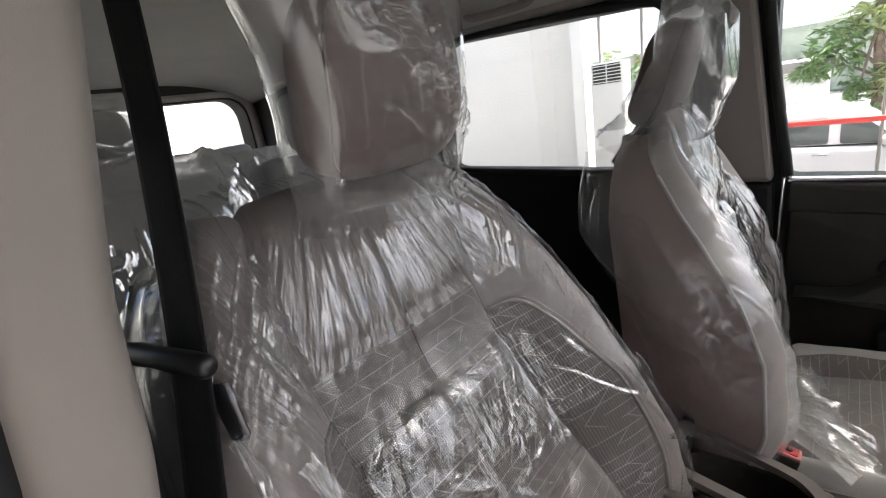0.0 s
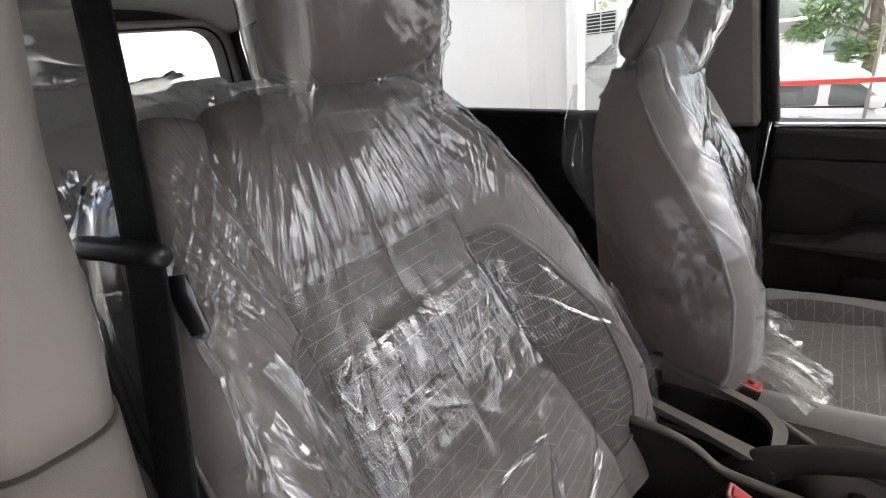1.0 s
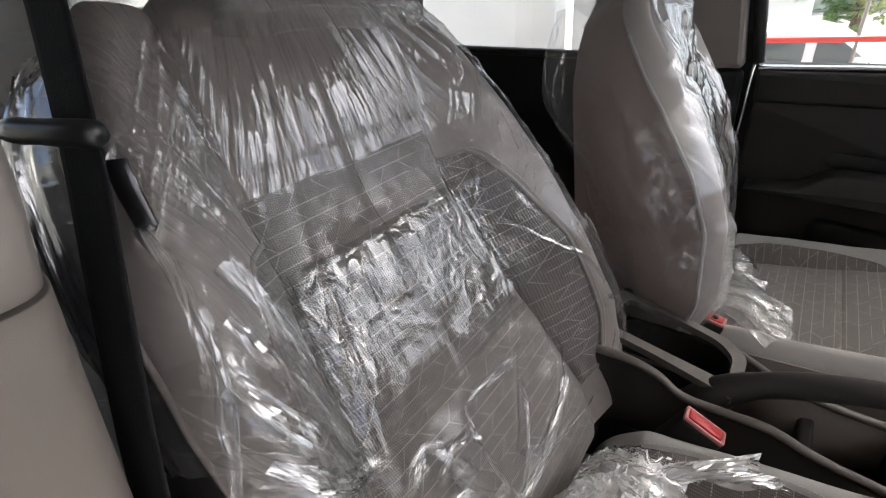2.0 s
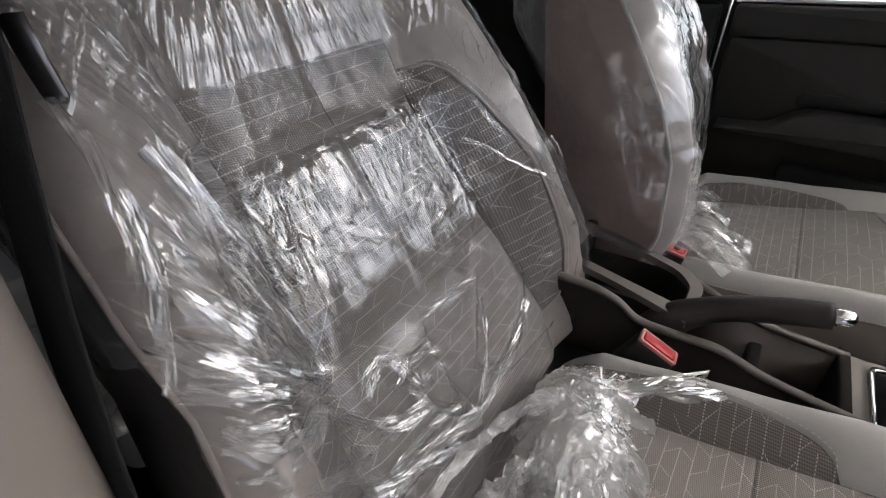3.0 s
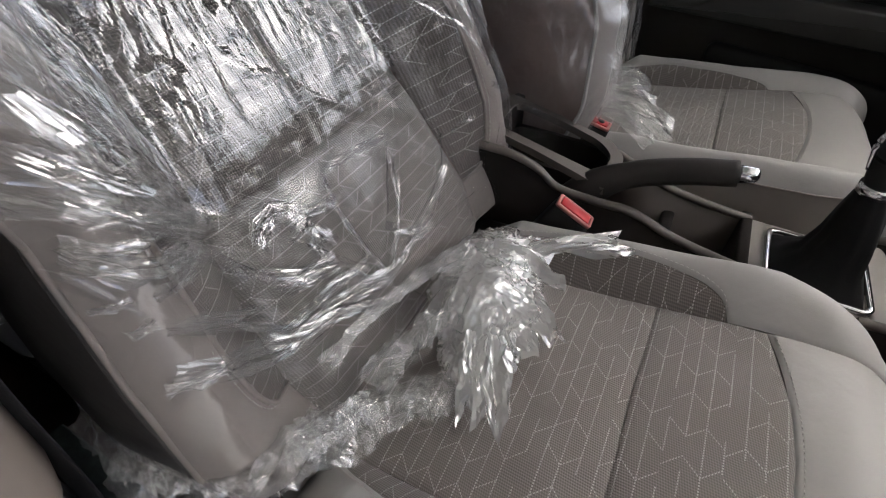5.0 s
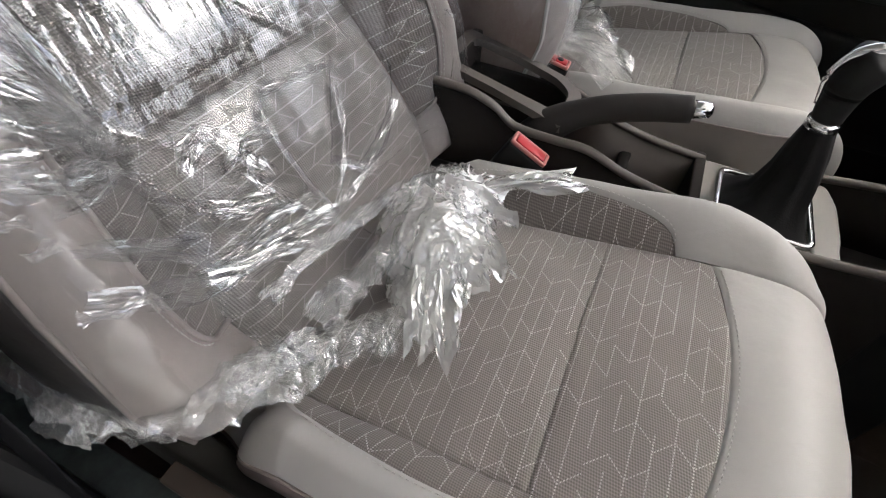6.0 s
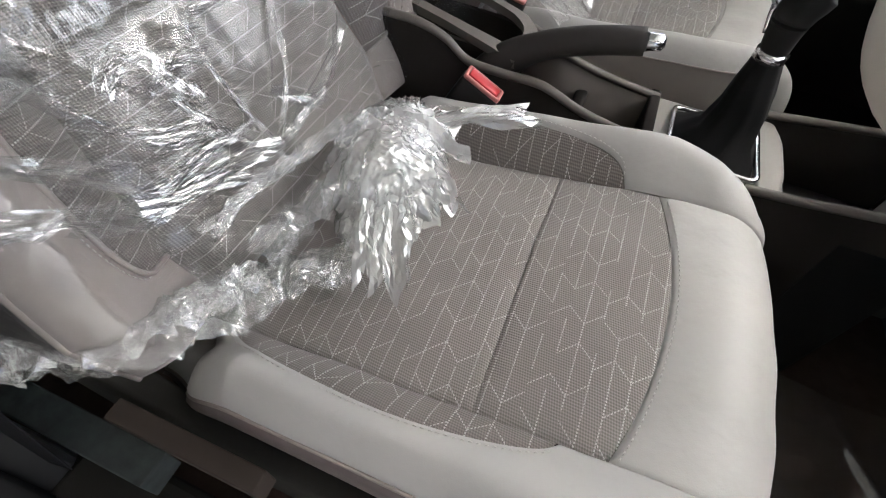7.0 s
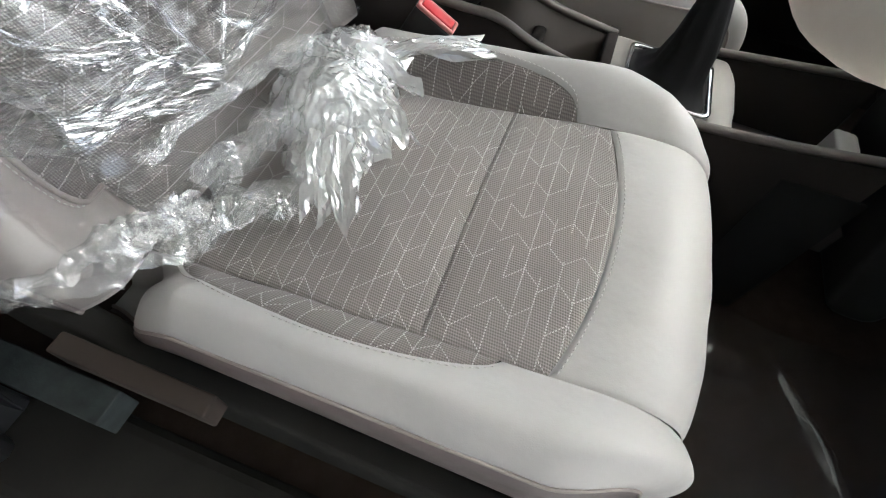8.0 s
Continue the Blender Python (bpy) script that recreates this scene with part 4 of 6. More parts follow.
def ribbon(name, line, width, seed, parent, material, amp=0.007, n=34, m=5, lift=(0, 0, 1), label="gathered film hem", levels=3):
    """A gathered, crushed edge of film that follows a line."""
    c = spline(line, n)
    t = np.gradient(c, axis=0)
    t /= np.linalg.norm(t, axis=1)[:, None]
    up = np.array(lift, float)
    side = np.cross(t, up)
    side /= np.linalg.norm(side, axis=1)[:, None] + 1e-9
    U, F = np.meshgrid(np.linspace(0, 8, n), np.linspace(-1, 1, m), indexing="ij")
    w = width * (1 + 0.35 * lattice_noise(U, 0 * U, seed + 2))
    h = amp * 0.8 * lattice_noise(U * 0.8, F * 1.2, seed + 4) + 0.22 * width * (1 - F ** 2)
    P = c[:, None] + side[:, None] * (F * w / 2)[..., None] + up * h[..., None]
    P, uv = crush(P, np.stack([U * 0.05, F * width], -1), amp * 1.0, seed, levels)
    return sheet(name, P, material, parent, uv, label, smooth=False)


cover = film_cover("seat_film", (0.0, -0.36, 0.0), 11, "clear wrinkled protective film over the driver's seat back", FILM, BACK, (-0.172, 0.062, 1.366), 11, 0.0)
# loose lower end of the film: a crushed ball at the inner side, tails round it, a gathered hem towards the door
for c, r, seed in (((0.162, 0.060, 0.685), (0.066, 0.074, 0.058), 31), ((0.175, 0.040, 0.672), (0.056, 0.060, 0.046), 41), ((0.150, 0.100, 0.690), (0.050, 0.055, 0.048), 46),
                   ((0.172, -0.015, 0.668), (0.026, 0.040, 0.022), 36)):
    bunch("loose_film", c, r, seed, cover, FILM_CRUMPLED)
UP = (0.1, 0, 1)
for a, b, w0, w1, seed, amp in (
        ((0.185, 0.02, 0.700), (0.226, -0.085, 0.668), 0.026, 0.030, 51, 0.010),
        ((0.190, 0.135, 0.706), (0.298, 0.215, 0.698), 0.014, 0.026, 59, 0.008), ((0.195, 0.06, 0.700), (0.248, 0.020, 0.668), 0.03, 0.036, 63, 0.011),
        ((0.150, 0.10, 0.728), (0.220, 0.140, 0.688), 0.02, 0.045, 67, 0.010)):
    fan("loose_film", a, b, w0, w1, UP, seed, cover, FILM_CRUMPLED, amp)
ribbon("hem", [(0.200, -0.02, 0.664), (0.172, -0.075, 0.664), (0.140, -0.115, 0.668), (0.112, -0.160, 0.676), (0.092, -0.198, 0.680), (0.066, -0.232, 0.678), (0.024, -0.258, 0.672), (-0.035, -0.272, 0.670), (-0.11, -0.268, 0.69)], 0.048, 71, cover, FILM_HEM, 0.0065)
ribbon("hem", [(0.165, 0.03, 0.700), (0.135, -0.02, 0.700), (0.120, -0.07, 0.690), (0.108, -0.115, 0.690)], 0.034, 73, cover, FILM_HEM, 0.006, 20, lift=(0.8, 0, 0.6))
ribbon("hem", [(0.125, -0.130, 0.690), (0.100, -0.180, 0.697), (0.070, -0.228, 0.700), (0.020, -0.262, 0.694), (-0.050, -0.276, 0.692)], 0.040, 75, cover, FILM_HEM, 0.006, 26)
ribbon("gathered_fold", [(0.150, 0.07, 0.745), (0.110, 0.03, 0.730), (0.085, -0.014, 0.716), (0.075, -0.07, 0.720), (0.070, -0.125, 0.712)], 0.020, 77, cover, FILM_HEM, 0.0035, 22, lift=(0.8, 0, 0.6))


def film_fold(places, width, seed, off=0.020, amp=0.0030):
    """A flattened double fold of the film that lies over the seat's back; places: height and distance from the middle."""
    z, y = np.array(places, float).T
    line = BACK.place([BACK.where(1, v) for v in z], y, off)
    ribbon("film_fold", [tuple(q) for q in line], width, seed, cover, FILM_FOLD, amp, len(places) + 2, 5, lift=(0.85, -0.2 if y.mean() < -0.15 else 0.0, 0.45), label="flattened fold of film", levels=2)


# folds on the door-side bolster, meeting beside the seam
for places, width in (([(0.992, -0.234), (0.954, -0.222), (0.903, -0.198), (0.862, -0.172)], 0.020), ([(1.03, -0.216), (0.985, -0.204), (0.947, -0.186), (0.880, -0.170)], 0.014),
                      ([(0.962, -0.256), (0.932, -0.240), (0.896, -0.206), (0.855, -0.165)], 0.024), ([(1.06, -0.190), (1.00, -0.178), (0.954, -0.170), (0.89, -0.162)], 0.012),
                      ([(0.926, -0.256), (0.900, -0.235), (0.874, -0.200), (0.845, -0.150)], 0.016), ([(1.10, -0.225), (1.06, -0.224), (1.01, -0.232), (0.965, -0.246), (0.925, -0.262)], 0.010),
                      ([(0.922, -0.262), (0.905, -0.235), (0.880, -0.200), (0.860, -0.16)], 0.012)):
    film_fold(places, width, int(9000 * width + 100 * places[0][0]))
# short folds below them and long ones that run to the gathered corner
for places, width in (([(0.888, -0.255), (0.866, -0.240), (0.850, -0.205)], 0.012), ([(0.850, -0.235), (0.842, -0.205), (0.850, -0.180)], 0.010), ([(0.859, -0.216), (0.844, -0.178), (0.805, -0.150), (0.775, -0.120), (0.762, -0.075)], 0.014),
                      ([(0.800, -0.255), (0.784, -0.230), (0.752, -0.180), (0.728, -0.120), (0.722, -0.07), (0.704, -0.018)], 0.016), ([(0.704, -0.018), (0.747, -0.030), (0.792, -0.034), (0.830, -0.026)], 0.007),
                      ([(0.704, -0.018), (0.712, 0.035), (0.722, 0.09), (0.750, 0.125)], 0.012), ([(0.829, -0.240), (0.807, -0.210), (0.772, -0.150)], 0.008), ([(0.790, -0.085), (0.758, -0.072), (0.720, -0.045)], 0.010),
                      ([(0.742, -0.150), (0.745, -0.096), (0.735, -0.036)], 0.014), ([(0.800, -0.10), (0.812, -0.06), (0.800, -0.03)], 0.012), ([(0.704, -0.018), (0.735, 0.02), (0.775, 0.05), (0.80, 0.06)], 0.006)):
    film_fold(places, width, int(7000 * width + 100 * places[0][0]), 0.016)
# crumpled flat folds over the low outer wing and the middle
for places, width in (([(0.885, -0.258), (0.870, -0.242), (0.858, -0.218), (0.853, -0.190)], 0.017), ([(0.896, -0.252), (0.880, -0.238), (0.873, -0.214)], 0.009), ([(0.858, -0.264), (0.851, -0.244)], 0.006), ([(0.837, -0.258), (0.837, -0.242)], 0.007),
                      ([(0.795, -0.264), (0.786, -0.244), (0.784, -0.226)], 0.009), ([(0.779, -0.232), (0.740, -0.190), (0.728, -0.150), (0.722, -0.112), (0.700, -0.064)], 0.010), ([(0.822, -0.232), (0.786, -0.190), (0.745, -0.148), (0.742, -0.082)], 0.008),
                      ([(0.815, -0.128), (0.832, -0.105), (0.828, -0.085), (0.800, -0.074), (0.775, -0.058)], 0.014), ([(0.779, -0.136), (0.764, -0.106), (0.757, -0.070)], 0.014), ([(0.750, 0.008), (0.718, 0.038), (0.704, 0.062)], 0.009)):
    film_fold(places, width, int(5000 * width + 100 * places[0][0]), 0.017)
# sharp folds over the inner wing
for places, width in (([(0.958, 0.150), (0.929, 0.168), (0.901, 0.182), (0.873, 0.204), (0.822, 0.222)], 0.005), ([(0.994, 0.168), (0.965, 0.174), (0.943, 0.180)], 0.012), ([(0.915, 0.204), (0.887, 0.210), (0.865, 0.216)], 0.012),
                      ([(0.801, 0.222), (0.775, 0.245), (0.757, 0.256)], 0.010), ([(0.768, 0.170), (0.776, 0.182), (0.771, 0.194)], 0.007), ([(0.832, -0.018), (0.826, 0.024), (0.820, 0.070)], 0.009), ([(0.908, 0.234), (0.880, 0.240), (0.858, 0.246)], 0.014)):
    film_fold(places, width, int(6000 * width + 100 * places[0][0]), 0.014, 0.0022)
far_cover = film_cover("seat_film", (0.02, 0.36, -0.035), 47, "cloudy wrinkled protective film over the passenger seat back", FILM_FAR, BACK_UPRIGHT, (-0.08, 0.0, 1.355), 24, 1.0)
for a, b, w0, w1, seed in (((0.130, -0.16, 0.735), (0.265, -0.205, 0.715), 0.02, 0.045, 91), ((0.135, -0.12, 0.735), (0.265, -0.150, 0.712), 0.02, 0.045, 95),
                           ((0.135, -0.06, 0.725), (0.230, -0.055, 0.705), 0.04, 0.055, 99), ((0.130, 0.06, 0.715), (0.200, 0.07, 0.69), 0.05, 0.06, 103)):
    fan("loose_film", a, b, w0, w1, UP, seed, far_cover, FILM_FAR, 0.008, 0.02)


# ---- car body ----
def wall_part(name, label, bm, mat, smooth=False):
    return solid(name, bm, mat, label, "", "", "structure", smooth)


def fixed(name, label, kind="structure"):
    return thing(name, label, "", kind=kind)


wall_part("floor", "dark brown carpeted car floor", boxed((-2.25, -0.72, 0.20), (1.40, 0.74, 0.30)), CARPET)
n = 30
X, Y = np.meshgrid(np.linspace(-2.22, 0.60, n), np.linspace(-0.68, 0.70, n), indexing="ij")
Z = 1.66 - 0.12 * (np.abs(Y) / 0.69) ** 4 - 0.06 * smoothstep(-1.6, -2.22, X) - 0.03 * smoothstep(0.2, 0.60, X)
tagged(sheet("ceiling", np.stack([X, Y, Z], -1), HEADLINER, None, thick=-0.02), "pale grey cloth headliner of the car", "", "", "structure")
tagged(sheet("roof", np.stack([X * 1.01, Y * 1.14, Z + 0.06 * (1 - 0.4 * (np.abs(Y) / 0.69) ** 4)], -1), WHITE_PAINT, None, thick=-0.015), "white painted car roof", "", "", "structure")

# left side, seen across the seats
def side_frame(name, label, y0, y1, outer, inner, mat, corner=0.06):
    """A door skin with its window opening."""
    return wall_part(name, label, frame_slab(rounded(outer, 0.02), rounded(inner, corner), y0, y1, "y"), mat)


rear_door = side_frame("door_1", "black rear door trim with its window opening", 0.70, 0.79, [(-1.02, 0.30), (-0.09, 0.30), (-0.09, 1.60), (-0.98, 1.60)], [(-0.93, 1.086), (-0.125, 1.054), (-0.135, 1.485), (-0.89, 1.512)], BLACK)
front_door = side_frame("door_2", "dark grey front door trim with its window opening", 0.70, 0.79, [(0.075, 0.30), (1.22, 0.30), (1.14, 1.10), (0.075, 1.55)], [(0.118, 1.034), (1.02, 1.018), (0.72, 1.47), (0.060, 1.47)], BLACK, 0.02)
for name, o in (("window_1", [(-0.96, 1.07), (-0.10, 1.04), (-0.11, 1.51), (-0.92, 1.54)]), ("window_2", [(0.09, 1.02), (1.05, 1.00), (0.74, 1.49), (0.08, 1.49)])):
    g = wall_part(name, "clear side window glass", prism(o, 0.748, 0.752, "y"), GLASS)
    g.visible_shadow = False
part("window_seal", tube(spline([(-0.93, 0.695, 1.092), (-0.5, 0.695, 1.070), (-0.13, 0.695, 1.056)], 20), 0.011, 8), RUBBER, rear_door, "black rubber seal")
part("window_seal", tube(spline([(-0.90, 0.69, 1.517), (-0.5, 0.69, 1.507), (-0.2, 0.69, 1.49), (-0.142, 0.69, 1.46), (-0.128, 0.69, 1.38)], 30), 0.012, 8), RUBBER, rear_door, "black rubber seal")
# front door trim: upper band, lower panel, arm rest with a pull recess, pocket
GREY_BAND = surface("door_band", (0.017, 0.0155, 0.014), 0.55, grain=0.4, grain_scale=900, wear=0.12)
part("upper_band", prism(rounded([(0.125, 0.962), (1.10, 0.954), (1.10, 1.018), (0.125, 1.028)], 0.008), 0.672, 0.702, "y", 0.006), GREY_BAND, front_door, "dark grey grained trim")
part("middle_panel", prism(rounded([(0.125, 0.60), (1.14, 0.58), (1.12, 0.955), (0.128, 0.962)], 0.012), 0.678, 0.702, "y", 0.005), CHARCOAL, front_door, "charcoal grained trim")
part("sill_strip", boxed((0.12, 0.69, 1.029), (1.05, 0.72, 1.038), 0.003), CHROME, front_door, "pale metal sill strip")
arm = spline([(0.15, 0.775), (0.25, 0.782), (0.30, 0.815), (0.36, 0.822), (0.62, 0.812), (0.95, 0.80)], 40)
low_arm = spline([(0.95, 0.735), (0.6, 0.742), (0.35, 0.755), (0.15, 0.765)], 30)
part("arm_rest", prism([tuple(p) for p in arm] + [tuple(p) for p in low_arm], 0.62, 0.69, "y", 0.006), GREY_BAND, front_door, "dark grey arm rest")
part("pull_recess", prism(rounded([(0.292, 0.828), (0.80, 0.812), (0.80, 0.842), (0.300, 0.856)], 0.012), 0.668, 0.685, "y", 0.004), BLACK, front_door, "black pull recess")
part("pull_cap", boxed((0.452, 0.660, 0.823), (0.60, 0.676, 0.842), 0.006), BLACK, front_door, "black switch cap")
part("door_pocket", prism(rounded([(0.32, 0.42), (1.05, 0.42), (1.08, 0.62), (0.30, 0.70)], 0.03), 0.655, 0.69, "y", 0.01), BLACK, front_door, "black door pocket")
# chrome tube put in for the highlight along the door's rubber edge
part("edge_highlight", tube([(0.112, 0.688, 1.06), (0.110, 0.686, 0.95), (0.104, 0.684, 0.80)], 0.004, 8), CHROME, front_door, "door edge highlight drawn as chrome")
part("window_seal", tube([(0.062, 0.69, 1.49), (0.090, 0.69, 1.25), (0.120, 0.69, 1.045)], 0.012, 8), RUBBER, front_door, "black rubber seal")
# middle pillar with its belt
wall_part("trim", "beige plastic cover of the middle pillar", prism(rounded([(-0.06, 1.035), (0.094, 1.035), (0.030, 1.56), (-0.07, 1.56)], 0.015), 0.660, 0.715, "y", 0.012), BEIGE)
wall_part("trim_lower", "black plastic cover of the lower pillar", prism(rounded([(-0.11, 0.30), (0.105, 0.30), (0.095, 1.03), (-0.10, 1.03)], 0.015), 0.672, 0.725, "y", 0.012), BLACK)
wall_part("wall_left", "black body panel behind the pillar", boxed((-0.10, 0.716, 0.30), (0.085, 0.79, 1.60), 0.004), RUBBER)
far_belt = thing("seat_belt", "black webbing seat belt on the passenger side pillar", "seat belt")
part("webbing", boxed((-0.026, -0.0015, -0.30), (0.026, 0.0015, 0.30), 0.0, 1, pose(-0.055, 0.640, 1.15, 0, 6, 0)), BLACK, far_belt, "black webbing")
part("belt_anchor", boxed((-0.035, -0.012, -0.04), (0.035, 0.012, 0.04), 0.008, 3, pose(-0.086, 0.65, 1.47, 0, 6, 0)), BLACK, far_belt, "black upper anchor")
wall_part("wall_left_rear", "dark trim of the car's rear left side", frame_slab(rounded([(-2.22, 0.30), (-1.00, 0.30), (-1.00, 1.60), (-2.15, 1.60)], 0.02), rounded([(-2.0, 1.12), (-1.12, 1.11), (-1.10, 1.48), (-1.9, 1.46)], 0.05), 0.70, 0.79, "y"), CHARCOAL)
g = wall_part("window_3", "clear rear side window glass", prism([(-2.02, 1.10), (-1.10, 1.09), (-1.08, 1.50), (-1.92, 1.48)], 0.748, 0.752, "y"), GLASS)
g.visible_shadow = False
rail = thing("grab_handle", "dark grey grab handle above the rear door", "handle")
part("grip", tube(spline([(-0.70, 0.635, 1.580), (-0.68, 0.615, 1.555), (-0.62, 0.605, 1.548), (-0.54, 0.605, 1.548), (-0.48, 0.615, 1.553), (-0.46, 0.635, 1.578)], 30), 0.011, 10), TAUPE, rail, "taupe grip")
for x in (-0.70, -0.46):
    part("mount", boxed((x - 0.022, 0.62, 1.565), (x + 0.022, 0.66, 1.60), 0.008, 3), TAUPE, rail, "taupe mount")
wall_part("trim_roof", "dark roof rail trim above the doors", prism([(-2.1, 1.505), (-0.9, 1.535), (-0.1, 1.512), (0.62, 1.49), (0.62, 1.60), (-2.1, 1.62)], 0.655, 0.705, "y", 0.015), TAUPE)

# tail of the car
def oblong(y0, y1, z0, z1, r):
    return rounded([(y0, z0), (y1, z0), (y1, z1), (y0, z1)], r, 7)


tail = wall_part("wall_tail", "dark trim of the tailgate", frame_slab(oblong(-0.72, 0.74, 0.30, 1.64, 0.02), oblong(-0.62, 0.655, 1.10, 1.50, 0.12), -2.22, -2.12, "x"), CHARCOAL)
part("window_trim", frame_slab(oblong(-0.66, 0.70, 1.06, 1.535, 0.14), oblong(-0.63, 0.665, 1.09, 1.508, 0.12), -2.125, -2.095, "x"), GREY_TRIM, tail, "grey window surround")
g = wall_part("window_4", "clear tailgate window glass", boxed((-2.175, -0.68, 1.05), (-2.17, 0.70, 1.54)), GLASS)
g.visible_shadow = False

X, Y = np.meshgrid(np.linspace(-2.20, -1.86, 12), np.linspace(-0.66, 0.68, 24), indexing="ij")
Z = 1.652 - 0.12 * (np.abs(Y) / 0.69) ** 4 - 0.06 * smoothstep(-1.6, -2.22, X)
tagged(sheet("trim_tail", np.stack([X, Y, Z], -1), CHARCOAL, None, thick=0.006), "dark trim above the tailgate window", "", "", "structure")

# right side: rear door and the open front door way
wall_part("wall_right_rear", "dark trim of the car's rear right side", frame_slab(rounded([(-2.22, 0.30), (-0.16, 0.30), (-0.16, 1.62), (-2.15, 1.62)], 0.02), rounded([(-1.9, 1.10), (-0.32, 1.07), (-0.34, 1.48), (-1.85, 1.50)], 0.05), -0.79, -0.715, "y"), CHARCOAL)
g = wall_part("window_5", "clear rear right window glass", prism([(-1.92, 1.08), (-0.30, 1.05), (-0.32, 1.50), (-1.87, 1.52)], -0.762, -0.758, "y"), GLASS)
g.visible_shadow = False
near = fixed("pillar_cover", "beige and taupe plastic cover of the door pillar")
near["label"] = "beige and taupe plastic cover of the door pillar"


def pillar_shell(z0, z1, n, mat, name, grow=0.0):
    rows = []
    for z in np.linspace(z0, z1, n):
        lean = (z - 1.14) * (0.23 if z > 1.14 else 0.125) - 0.5 * max(0.0, 0.74 - z)
        cx, cy = -0.105 - 0.25 * lean, -0.655 + lean - 0.011 * smoothstep(1.16, 1.28, z)
        a, b = 0.062 + grow + 0.012 * smoothstep(1.2, 0.7, z), 0.031 + grow + 0.004 * smoothstep(1.15, 0.6, z)
        t = np.linspace(0, 2 * np.pi, 40, endpoint=False)
        c, s = np.cos(t), np.sin(t)
        rows.append(np.stack([cx + a * np.sign(c) * np.abs(c) ** 0.55, cy + b * np.sign(s) * np.abs(s) ** 0.55, np.full(40, z)], -1))
    first, last = rows[0].mean(0), rows[-1].mean(0)
    P = np.stack([np.repeat(first[None], 40, 0), rows[0] * 0.96 + first * 0.04, *rows, rows[-1] * 0.96 + last * 0.04, np.repeat(last[None], 40, 0)])
    return sheet(name, P, mat, near, ring=True)


# black shell added for the dark gap at the pillar's shadow side
def dark_edge():
    rows = []
    for z in np.linspace(1.0, 1.62, 20):
        lean = (z - 1.14) * 0.23
        cx, cy = -0.180 - 0.25 * lean, -0.655 + lean - 0.008 * smoothstep(1.16, 1.28, z)
        t = np.linspace(0, 2 * np.pi, 24, endpoint=False)
        c, q = np.cos(t), np.sin(t)
        rows.append(np.stack([cx + 0.02 * np.sign(c) * np.abs(c) ** 0.5, cy + 0.034 * np.sign(q) * np.abs(q) ** 0.5, np.full(24, z)], -1))
    return sheet("pillar_shade_strip", np.stack(rows), BLACK, near, label="black strip for the shadowed pillar gap", ring=True)


dark_edge()
pillar_shell(1.136, 1.62, 24, BEIGE, "upper_cover")["label"] = "beige plastic upper cover"
pillar_shell(0.30, 1.133, 30, surface("brown_taupe_plastic", (0.150, 0.128, 0.110), 0.6, grain=0.3, grain_scale=1200, wear=0.08), "lower_cover", 0.002)["label"] = "brown taupe plastic lower cover"
wall_part("wall_right", "body pillar behind the cover", boxed((-0.19, -0.79, 0.30), (-0.085, -0.685, 1.62), 0.01), RUBBER)
wall_part("trim_seal", "black rubber door seal", tube([(-0.085, -0.61, 1.60), (-0.070, -0.672, 1.27), (-0.055, -0.70, 1.12), (-0.04, -0.715, 0.9), (-0.075, -0.745, 0.40)], 0.016, 8), RUBBER, True)
wall_part("trim_sill", "dark door sill", boxed((-0.10, -0.79, 0.20), (1.12, -0.655, 0.40), 0.02, 3), SILL)
wall_part("trim_sill_plate", "grey scuff strip of the door sill", boxed((-0.35, -0.682, 0.40), (0.035, -0.640, 0.452), 0.002, 2), surface("scuffed_grey", (0.045, 0.051, 0.048), 0.8, grain=0.4, grain_scale=300, wear=0.35, wear_scale=40, spec=0.15))

# seat belt of the driver
belt = thing("seat_belt", "black webbing seat belt with its tongue hanging beside the driver's seat", "seat belt")
line = spline([(-0.215, -0.500, 1.50), (-0.188, -0.522, 1.36), (-0.136, -0.563, 1.20), (-0.087, -0.602, 1.09), (-0.064, -0.630, 0.99), (-0.042, -0.655, 0.87), (-0.045, -0.672, 0.70), (-0.080, -0.700, 0.44)], 60)
t = np.gradient(line, axis=0)
across = np.array([(0.97, 0.15, 0.10)] * 60)
across -= t * (across * t).sum(1)[:, None] / (t * t).sum(1)[:, None]
across /= np.linalg.norm(across, axis=1)[:, None]
WEB = surface("webbing", (0.009, 0.009, 0.010), 0.8, grain=0.8, grain_scale=500, wear=0.2, spec=0.15)
sheet("webbing", np.stack([line + across * w for w in np.linspace(-0.0235, 0.0235, 9)], 1), WEB, belt, label="black webbing", thick=0.0016)
fwd = Vector((0.66, -0.70, 0.05)).normalized()
g_l, g_r = Vector((-0.196, -0.582, 1.188)), Vector((-0.106, -0.564, 1.189))
GRIP = surface("glossy_black_plastic", (0.012, 0.012, 0.012), 0.35, wear=0.2)
part("tongue_grip", tube([g_l + (g_r - g_l) * f + fwd * 0.004 for f in (-0.06, 0.0, 0.15, 0.35, 0.6, 0.85, 1.0, 1.05)], [0.005, 0.0080, 0.009, 0.0082, 0.0088, 0.0090, 0.0085, 0.005], 14), GRIP, belt, "black plastic tongue grip")
part("tongue_blade", tube([(-0.108, -0.562, 1.172), (-0.108, -0.561, 1.150), (-0.107, -0.559, 1.126), (-0.107, -0.559, 1.122)], [0.008, 0.008, 0.0075, 0.005], 12, flat=0.16, up=(0.7, -0.7, 0.1)), surface("dark_steel", (0.16, 0.16, 0.17), 0.3, 1.0, wear=0.2), belt, "dark steel tongue")
